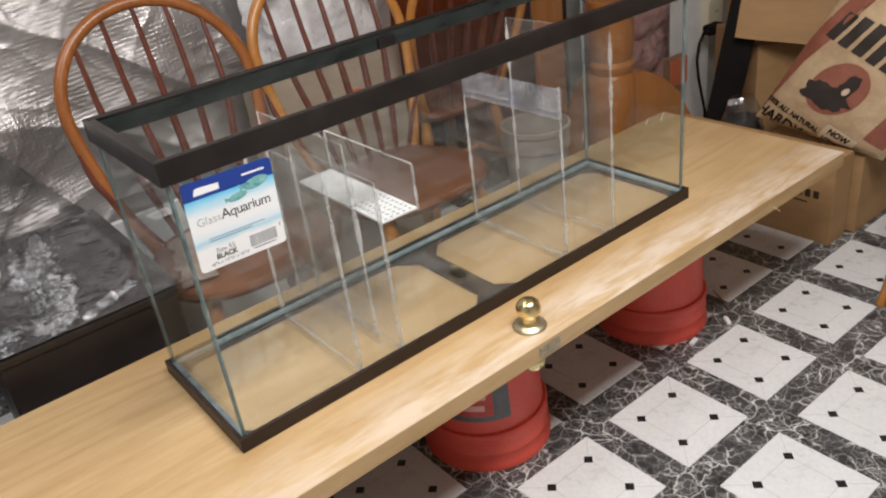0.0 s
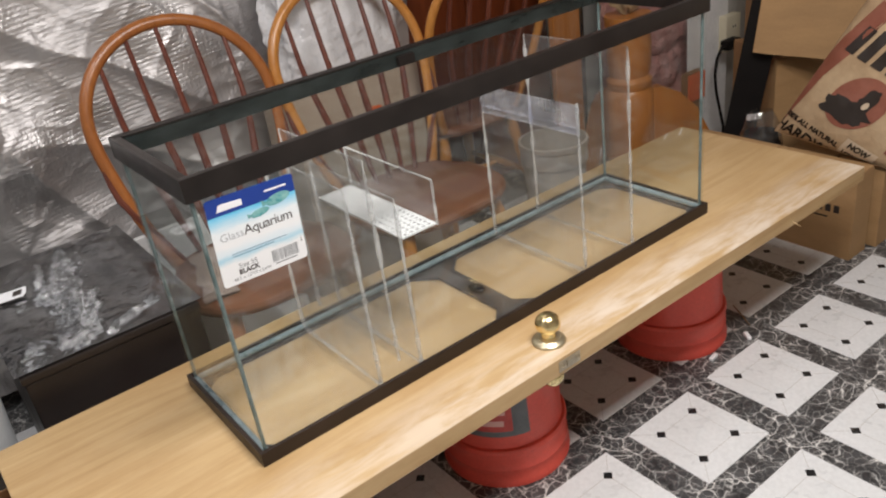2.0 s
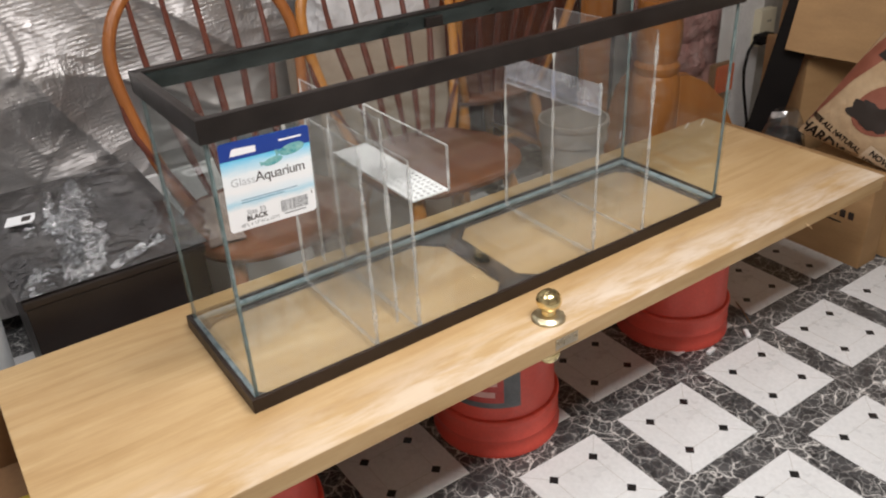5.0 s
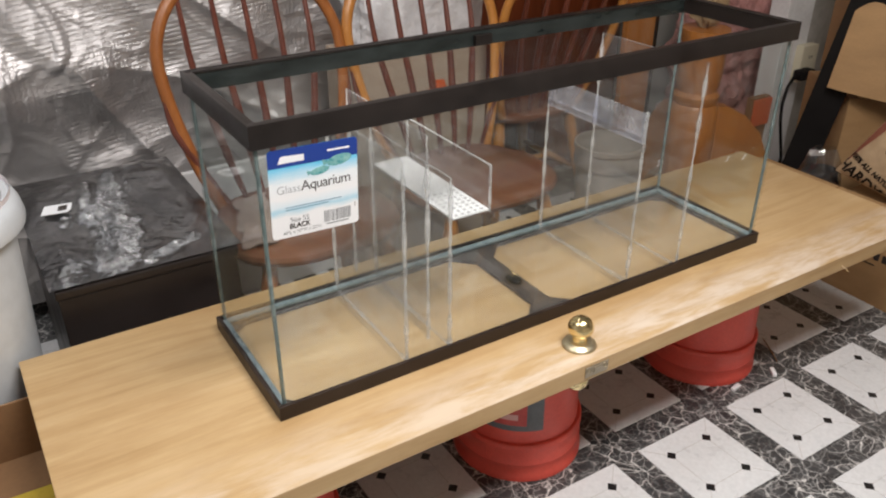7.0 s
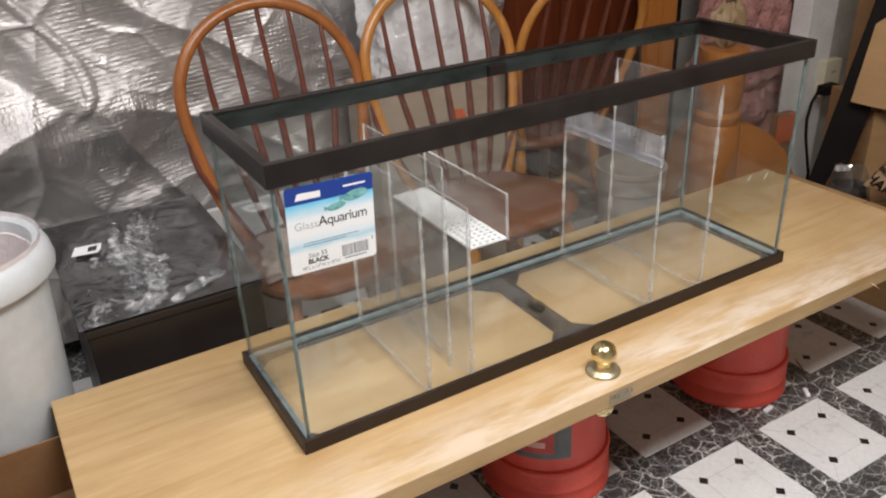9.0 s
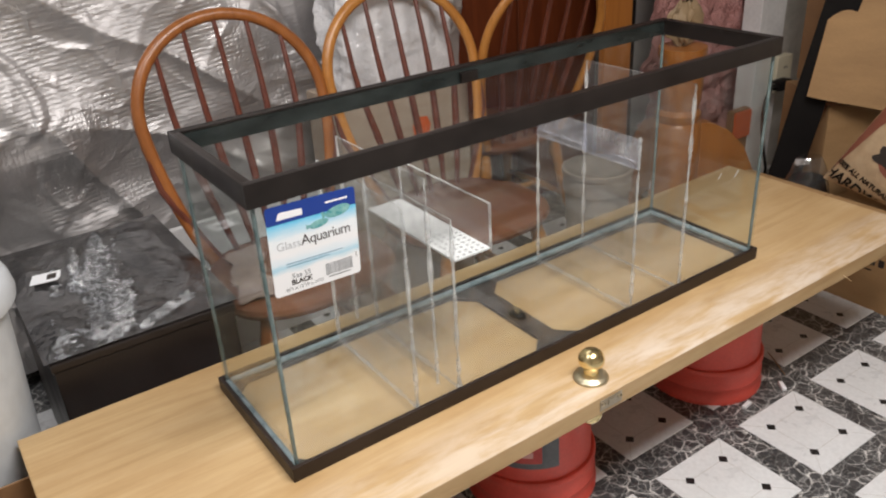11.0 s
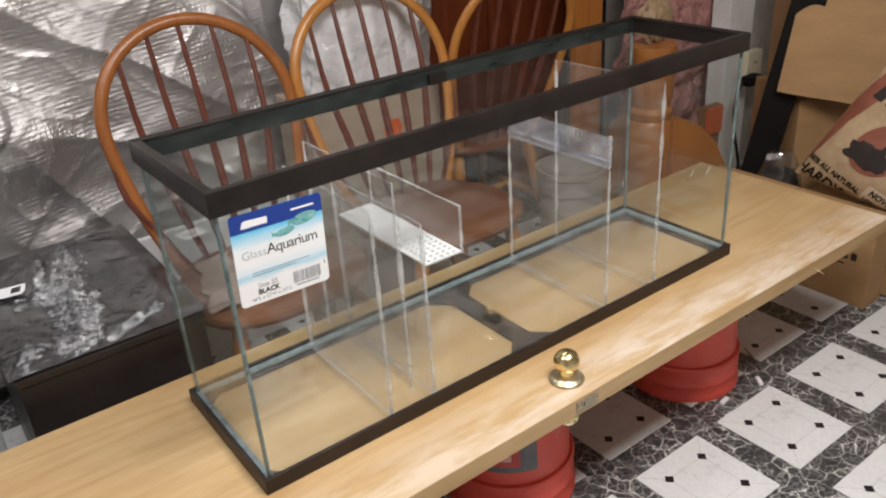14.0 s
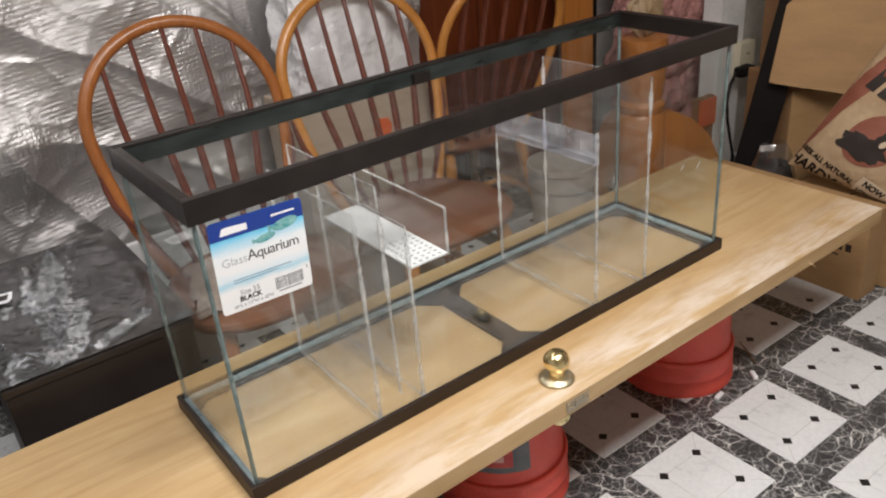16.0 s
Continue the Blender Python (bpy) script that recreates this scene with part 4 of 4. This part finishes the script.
def plastic_bag():
    tall = carton("cardboard_box", pose(0.66, 1.00, 0), 0.46, 0.20, 0.70, "tall pale tan cardboard box behind a chair", M["pale_card"])
    part("red_print", slab(B(), [(0.25, 0.548), (0.305, 0.548), (0.312, 0.575), (0.300, 0.603), (0.262, 0.606), (0.246, 0.580)], -0.0006, 0.0006, m=pose(0, -0.0008, 0, 90)), M["orange"], tall, "faded red printed mark")
    def where(u, v):
        a = 2 * math.pi * u
        z = 0.0 + 0.52 * v
        rx, ry = 0.205 * (1 - 0.25 * v ** 3), 0.10 * (1 - 0.3 * v ** 2)
        p = Vector((math.cos(a) * 1.2, math.sin(a) * 1.2, z * 4))
        k = 1 + 0.13 * noise.noise(p * 1.8) + 0.10 * (0.5 - abs(noise.noise(p * 4))) + 0.05 * (0.5 - abs(noise.noise(p * 9)))
        return (rx * k * math.copysign(abs(math.cos(a)) ** 0.6, math.cos(a)), ry * k * math.sin(a), z + 0.02 * noise.noise(p * 3) * (v > 0.02))
    ob = part("plastic_bag", sheet(B(), 90, 50, where), M["white_film"], None, "", True, pose(0.905, 1.10, 0.707))
    tagged(ob, "puffed white plastic bag standing on the cardboard box", "bag")


plastic_bag()


def cabinet():
    t = thing("cabinet", pose(1.20, 1.352, 0), "tall dark reddish wooden cabinet against the wall", "cabinet")
    part("body", box(B(), 0, 0.84, 0.018, 0.064, 0, 1.9, 0.003), M["cherry"], t)
    part("cabinet_door", box(B(), 0.004, 0.418, 0, 0.017, 0.05, 1.88, 0.004), M["cherry"], t)
    part("cabinet_door", box(B(), 0.422, 0.836, 0, 0.017, 0.05, 1.88, 0.004), M["cherry"], t)
    ob = part("oak_plank", box(B(), 1.825, 1.965, 1.10, 1.13, 0, 1.7, 0.004), M["oak"])
    tagged(ob, "orange oak plank standing upright beside the cabinet", "plank")
    # Black strip added to draw the dark gap right of the oak plank.
    ob = part("dark_gap_strip", box(B(), 1.96, 2.05, 1.16, 1.19, 0, 1.5, 0.003), M["black"])
    tagged(ob, "narrow black strip added for the dark gap behind the oak plank", "plank")


cabinet()


def pedestal():
    t = thing("wooden_pedestal", pose(1.845, 0.76, 0), "orange oak pedestal with a turned post and curved feet", "pedestal")
    prof = [(0, 0.0), (0.078, 0.0), (0.080, 0.02), (0.082, 0.14), (0.084, 0.30), (0.082, 0.43), (0.072, 0.445), (0.078, 0.46), (0.078, 0.475), (0.066, 0.49), (0.074, 0.52), (0.077, 0.60), (0.072, 0.655), (0.080, 0.67), (0.080, 0.70), (0, 0.70)]
    part("post", lathe(B(), prof, 40), M["oak"], t, "turned oak post", True)
    for a in (-22, 70):
        out = [(0.06, 0.16), (0.06, 0.43), (0.12, 0.425), (0.19, 0.39), (0.26, 0.32), (0.31, 0.22), (0.345, 0.10), (0.38, 0.03), (0.38, 0.0), (0.28, 0.0), (0.25, 0.06), (0.19, 0.12), (0.12, 0.15)]
        bm = slab(B(), out, -0.021, 0.021, m=pose(0, 0, 0, 0, 0, a) @ pose(0, 0, 0, 90))
        part("foot", bm, M["oak"], t, "curved oak foot")


pedestal()


def white_pot():
    t = thing("white_pail", pose(1.365, 0.665, 0), "white plastic pail behind the door slab, its colour dimmed", "pail")
    prof = [(0, 0), (0.084, 0), (0.088, 0.01), (0.100, 0.35), (0.107, 0.355), (0.108, 0.372), (0.106, 0.385), (0.106, 0.405), (0.111, 0.41), (0.111, 0.425), (0.103, 0.426), (0.100, 0.40), (0.087, 0.02), (0, 0.02)]
    part("shell", lathe(B(), prof, 56), M["pail"], t, "", True)
    def where(u, v):
        a = radians(-150 + 26 * u)
        z = 0.23 + 0.05 * v
        r = 0.088 + 0.012 * (z - 0.01) / 0.34 + 0.001
        return (r * math.cos(a), r * math.sin(a), z)
    part("patch", sheet(B(), 8, 3, where), M["ink"], t, "dark printed patch")


white_pot()


# ---- wall corner with stud and outlet ----
def stud_corner():
    def where(u, v):
        x, z = 2.08 + 0.62 * u, 0.0 + 1.6 * v
        p = Vector((x, z, 0))
        y = 1.12 - 0.08 * math.sin(math.pi * u) + 0.05 * noise.noise(p * 7) + 0.022 * noise.noise(p * 19) + 0.01 * noise.noise(p * 45)
        return (x, y, z)
    ob = part("insulation_batt", sheet(B(), 50, 160, where, 0.02), M["insulation"], None, "", True)
    tagged(ob, "pink fibreglass insulation batt in the open wall", "insulation")
    ob = part("wall_stud", box(B(), 2.43, 2.585, 0.872, 0.955, 0, 2.395, 0.003), M["white_paint"])
    tagged(ob, "rough white painted wall stud beside the insulation", "stud")
    ob = part("wood_strip", box(B(), 2.590, 2.614, 0.90, 0.956, 0.0, 2.39, 0.002), M["card_dark"])
    tagged(ob, "bare brown wooden strip beside the stud", "wood strip")
    o = thing("wall_outlet", Matrix.Translation((2.572, 0.836, 0.455)) @ Matrix.Diagonal((1.25, 0.65, 1.2, 1)), "ivory wall outlet with a plugged-in black cord", "outlet")
    part("cover_plate", box(B(), -0.038, 0.038, 0.0, 0.055, -0.060, 0.060, 0.003), M["ivory"], o)
    for z in (-0.022, 0.022):
        s = part("socket", lathe(B(), [(0, -0.004), (0.016, -0.004), (0.017, 0.001)], 20, m=pose(0, 0, 0, 90)), M["ivory"], o, "", False, pose(0, -0.001, z))
        for d in (-0.006, 0.006):
            part("slot", box(B(), d - 0.001, d + 0.001, -0.0062, -0.0035, -0.004, 0.004), M["ink"], s)
    c = thing("power_cord", pose(2.530, 0.835, 0.428), "black power cord hanging from the wall outlet", "cord")
    part("plug", box(B(), -0.055, 0.030, -0.048, -0.004, -0.022, 0.018, 0.009), M["black"], c, "", True)
    bm = B()
    tube(bm, [(-0.02, -0.03, 0.0), (-0.09, -0.04, 0.004), (-0.135, -0.05, -0.025), (-0.155, -0.055, -0.09), (-0.150, -0.06, -0.16), (-0.130, -0.065, -0.24), (-0.125, -0.08, -0.31), (-0.140, -0.085, -0.420)], 0.0062, 8)
    part("cable", bm, M["black"], c, "", True)
    ob = part("orange_tag", box(B(), 2.325, 2.428, 0.862, 0.870, 0.225, 0.335, 0.002), M["orange"])
    tagged(ob, "bright orange plastic tag fixed to the stud", "tag")
    ob = part("tag_board", box(B(), 2.320, 2.428, 0.872, 0.900, 0.0, 0.34, 0.002), M["card_dark"])
    tagged(ob, "brown board standing against the stud", "board")
    def crumple(u, v):
        a = 2 * math.pi * u
        p = Vector((math.cos(a), math.sin(a), v * 2))
        r = 0.075 * math.sin(math.pi * (0.06 + 0.9 * v)) ** 0.6 * (1 + 0.3 * noise.noise(p * 2.1))
        return (r * math.cos(a), 0.6 * r * math.sin(a), 0.14 * v + 0.02 * noise.noise(p * 3))
    ob = part("crumpled_paper", sheet(B(), 40, 24, crumple), M["cream"], None, "", True, pose(1.86, 0.77, 0.703))
    tagged(ob, "crumpled cream wrapping paper on top of the oak pedestal", "paper")


stud_corner()


# ---- boxes and charcoal at the end of the door slab ----
def right_pile():
    lean = Matrix(((0.515, 0.857, 0.085, 2.075), (-0.857, 0.515, -0.14, 0.575), (0, 0, 1, 0), (0, 0, 0, 1)))
    ob = part("black_board", box(B(), 0, 0.105, 0, 0.03, 0.0, 1.25, 0.003, 0, lean), M["black"])
    tagged(ob, "black board leaning beside the cardboard boxes", "board")
    t = carton("cardboard_box", pose(1.888, -0.052, 0), 0.096, 0.60, 0.280, "flat brown cardboard box standing on its edge", M["card"])
    bars = B()
    for k in range(4):
        box(bars, -0.0012, 0.0, 0.045 + k * 0.027, 0.062 + k * 0.027, 0.148, 0.172)
    box(bars, -0.0012, 0.0, 0.08, 0.15, 0.128, 0.132)
    part("printed_bars", bars, M["ink"], t, "dark printed bars")
    carton("cardboard_box", pose(2.015, -0.070, 0), 0.42, 0.33, 0.250, "tan cardboard box under the charcoal bag", M["card"])
    carton("cardboard_box", pose(2.185, 0.405, 0, 0, 0, -32), 0.46, 0.34, 0.488, "tan cardboard box behind the charcoal bag", M["card"])
    up = carton("cardboard_box", pose(2.215, 0.40, 0.494, 0, 0, -36), 0.46, 0.36, 0.62, "large cardboard box with a hanging flap", M["card"])

    def where(u, v):
        a, b = Vector((2.130, 0.462, 0)), Vector((2.330, 0.130, 0))
        p = a.lerp(b, u)
        z = 1.10 + (0.535 - 0.05 * u - 1.10) * v
        out = 0.035 * v + 0.010 * math.sin(7 * u + 1.0) * (1 - 0.4 * v) - 0.02 * (1 - u) ** 3 * v
        return (p.x - 0.857 * out + (0.05 + 0.045 * (1 - u)) * (1 - v), p.y - 0.515 * out + (0.03 - 0.05 * (1 - u)) * (1 - v), z)
    ob = part("hanging_flap", sheet(B(), 40, 16, where, 0.004), M["card"], None, "", True)
    ob.parent = up
    ob.matrix_parent_inverse = up.matrix_basis.inverted()

    # charcoal bag, slumped to one side
    base = Vector((1.995, 0.285, 0.325))
    across, rise, out = Vector((0.05, -0.97, -0.16)), Vector((0.20, -0.44, 0.87)), Vector((-0.93, -0.12, 0.30))
    t = thing("charcoal_bag", Matrix.Translation(base), "tan paper charcoal bag with rust printing, slumped on boxes", "bag")
    wide, tall, fat = 0.42, 0.62, 0.062

    def face(u, v, lift=0.0, side=1):
        x, y = u - 0.5, v - 0.5
        puff = max(0.0, (1 - (2 * abs(x)) ** 3.2)) ** 0.6 * max(0.0, (1 - (2 * abs(y)) ** 4)) ** 0.5
        wr = 0.010 * noise.noise(Vector((u * 4, v * 5, side * 3))) + 0.004 * noise.noise(Vector((u * 12, v * 13, side * 3)))
        d = side * (fat * puff + lift) + wr * puff
        return across * (wide * (u * (1 - 0.06 * v) + 0.0)) + rise * (tall * v) + out * d
    bm = B()
    sheet(bm, 44, 60, lambda u, v: face(u, v))
    sheet(bm, 44, 60, lambda u, v: face(u, v, 0, -1))
    bmesh.ops.remove_doubles(bm, verts=bm.verts[:], dist=0.0008)
    part("paper_sack", bm, M["kraft"], t, "tan kraft paper", True)

    def on_bag(u, v):
        """The print is set askew on the slumped paper."""
        x, y, a = (u - 0.5) * wide, (v - 0.5) * tall, radians(-15)
        x, y = x * math.cos(a) - y * math.sin(a), x * math.sin(a) + y * math.cos(a)
        return min(0.985, max(0.015, x / wide + 0.48)), min(0.985, max(0.012, y / tall + 0.345))

    def printed(name, outline, mt, lift, label=""):
        """A flat print that follows the bag's front."""
        bm = B()
        outline = [on_bag(*p) for p in outline]
        cx, cy = sum(p[0] for p in outline) / len(outline), sum(p[1] for p in outline) / len(outline)
        n = len(outline)
        rings = []
        for s in (1.0, 0.75, 0.5, 0.25):
            rings.append([bm.verts.new(face(cx + (x - cx) * s, cy + (y - cy) * s, lift)) for x, y in outline])
        mid = bm.verts.new(face(cx, cy, lift))
        for a, b in zip(rings, rings[1:]):
            for k in range(n):
                bm.faces.new((a[k], a[(k + 1) % n], b[(k + 1) % n], b[k]))
        for k in range(n):
            bm.faces.new((rings[-1][k], rings[-1][(k + 1) % n], mid))
        return part(name, bm, mt, t, label, True)

    def dense(pts):
        res = []
        for a, b in zip(pts, pts[1:] + pts[:1]):
            res += [(a[0] + (b[0] - a[0]) * k / 8, a[1] + (b[1] - a[1]) * k / 8) for k in range(8)]
        return res
    printed("rust_border", dense([(-0.05, 0.12), (0.07, 0.12), (0.16, 0.62), (0.17, 0.95), (0.02, 0.95)]), M["rust"], 0.0015, "rust red edge print")
    printed("rust_border", dense([(0.92, 0.30), (1.08, 0.30), (1.02, 0.75), (0.90, 0.55)]), M["rust"], 0.0015)
    printed("rust_disc", [(0.50 + 0.205 * math.cos(a), 0.43 + 0.14 * math.sin(a)) for a in [k * math.pi / 20 for k in range(40)]], M["rust"], 0.002, "rust red disc")
    def blob(cx, cy, rx, ry, seed):
        return [(cx + rx * (1 + 0.45 * noise.noise(Vector((math.cos(a) * 2.2, math.sin(a) * 2.2, seed)))) * math.cos(a), cy + ry * (1 + 0.45 * noise.noise(Vector((math.sin(a) * 2.2, math.cos(a) * 2.2, seed)))) * math.sin(a)) for a in [k * math.pi / 24 for k in range(48)]]
    printed("dark_shape", blob(0.47, 0.375, 0.19, 0.060, 2), M["ink"], 0.003, "plain dark printed shape")
    printed("dark_shape", blob(0.55, 0.455, 0.060, 0.080, 5), M["ink"], 0.003)
    printed("pale_shape", blob(0.56, 0.44, 0.022, 0.020, 8), M["pale_ink"], 0.004)
    for k in range(6):
        x = 0.09 + k * 0.125
        printed("brand_bar", dense([(x, 0.600), (x + 0.088, 0.600), (x + 0.088, 0.765 - 0.004 * (k - 2.5) ** 2), (x, 0.765 - 0.004 * (k - 2.5) ** 2)]), M["ink"], 0.003)
    printed("emblem", dense([(0.40, 0.86), (0.52, 0.83), (0.60, 0.90), (0.49, 0.94)]), M["ink"], 0.003)
    printed("emblem_inset", dense([(0.42, 0.865), (0.515, 0.842), (0.58, 0.897), (0.49, 0.925)]), M["pale_ink"], 0.004)

    def bag_text(text, size, u, v, mt, bold=0.0, lift=0.0035):
        ob = lettering(text, 1.0, mt, t, Matrix(), bold / size)
        for vert in ob.data.vertices:
            vert.co = face(*on_bag(u + vert.co.x * size / wide, v + vert.co.y * size / tall), lift)
    bag_text("100% ALL NATURAL", 0.024, 0.13, 0.200, M["ink"], 0.0008)
    bag_text("HARDWOOD", 0.052, 0.13, 0.118, M["ink"], 0.0014)
    printed("badge", dense([(0.66, 0.135), (0.92, 0.135), (0.92, 0.275), (0.66, 0.275)]), M["pale_ink"], 0.0050, "cream printed badge")
    bag_text("NOW", 0.027, 0.70, 0.232, M["ink"], 0.0012, 0.0065)
    bag_text("LONGER", 0.019, 0.69, 0.188, M["ink"], 0.0012, 0.0065)
    bag_text("LASTING", 0.019, 0.685, 0.146, M["ink"], 0.0012, 0.0065)

    # small clear sack of charcoal
    def lump(u, v):
        a = 2 * math.pi * u
        p = Vector((math.cos(a) * 1.5, math.sin(a) * 1.5, v * 4))
        r = 0.078 * (math.sin(math.pi * min(0.98, 0.10 + 0.86 * v)) ** 0.4) * (1 + 0.14 * noise.noise(p * 2))
        return (r * math.cos(a), 0.75 * r * math.sin(a), 0.365 * v)
    s = thing("clear_sack", pose(2.045, 0.365, 0, 0, 0, -35), "clear plastic sack of dark charcoal lumps", "bag")
    part("lumps", sheet(B(), 30, 24, lambda u, v: tuple(0.93 * c for c in lump(u, v * 0.86))), M["coal"], s, "", True)
    part("wrap", sheet(B(), 44, 30, lump), M["wrap"], s, "crinkled clear wrap", True)
    # Silver piece added as the bright glint on the wrap's folded corner.
    part("glint_fold", sheet(B(), 24, 8, lambda u, v: (-0.055 + 0.05 * u, -0.012 + 0.006 * noise.noise(Vector((u * 9, v * 5, 3))), 0.340 + 0.020 * v + 0.004 * noise.noise(Vector((u * 7, v * 4, 0)))), 0.002), M["foil"], s, "folded top in silver for its bright glint", True)
    bm = B()
    tube(bm, [(2.22, 0.12, 0.256), (2.22, 0.10, 0.60), (2.22, 0.075, 0.75), (2.225, 0.06, 0.95)], [0.016, 0.016, 0.018, 0.018], 14)
    tagged(part("black_tube", bm, M["black"], None, "", True), "black plastic tube behind the charcoal bag", "tube")


right_pile()


# ---- bits on the floor ----
for x, y, a in ((1.205, -0.052, 8), (1.344, -0.061, 55)):
    ob = part("plastic_peg", box(B(), -0.016, 0.016, -0.006, 0.006, 0.0, 0.010, 0.003), M["label_white"], None, "", False, pose(x, y, 0.0022, 0, 0, a))
    tagged(ob, "small white plastic peg lying on the floor", "peg", "pegs on the floor")


bm = B()
tube(bm, [(1.455, 0.060, 0.0040), (1.430, 0.018, 0.0052), (1.396, -0.035, 0.0036)], [0.0012, 0.0019, 0.0010], 7)
tagged(part("wood_splinter", bm, M["card_dark"], None, "", True), "thin brown wood splinter lying on the floor tiles", "splinter")


# ---- floor tiles ----
def tile_mesh():
    bm, s = B(), 0.1135
    low = [bm.verts.new((x * s, y * s, 0.0)) for x, y in ((-1, -1), (1, -1), (1, 1), (-1, 1))]
    high = [bm.verts.new((x * (s - 0.001), y * (s - 0.001), 0.0016)) for x, y in ((-1, -1), (1, -1), (1, 1), (-1, 1))]
    for k in range(4):
        bm.faces.new((low[k], low[(k + 1) % 4], high[(k + 1) % 4], high[k]))
    bm.faces.new(high)
    d = 0.0590
    for x, y in ((-d, -d), (d, -d), (d, d), (-d, d)):
        r = 0.0135
        slab(bm, [(x + r, y), (x, y + r), (x - r, y), (x, y - r)], 0.0015, 0.0021, 1)
    w = 0.0008
    for k in range(4):
        turn = pose(0, 0, 0, 0, 0, 90 * k)
        slab(bm, [(-d + 0.013, d - w), (d - 0.013, d - w), (d - 0.013, d + w), (-d + 0.013, d + w)], 0.0015, 0.0018, 2, turn)
        slab(bm, [(d + 0.006, d + 0.007), (d + 0.007, d + 0.006), (0.1115, 0.1105), (0.1105, 0.1115)], 0.0015, 0.0018, 2, turn)
    me = bpy.data.meshes.new("tile")
    bmesh.ops.recalc_face_normals(bm, faces=bm.faces[:])
    bm.to_mesh(me)
    bm.free()
    for n in ("tile", "tile_dot", "tile_line"):
        me.materials.append(M[n])
    return me


shared = tile_mesh()
PITCH = 0.305
for i in range(-10, 9):
    for j in range(-9, 5):
        ob = new("tile", shared)
        ob.matrix_basis = pose(0.937 + i * PITCH, -0.199 + j * PITCH, 0)
        ob.parent = floor
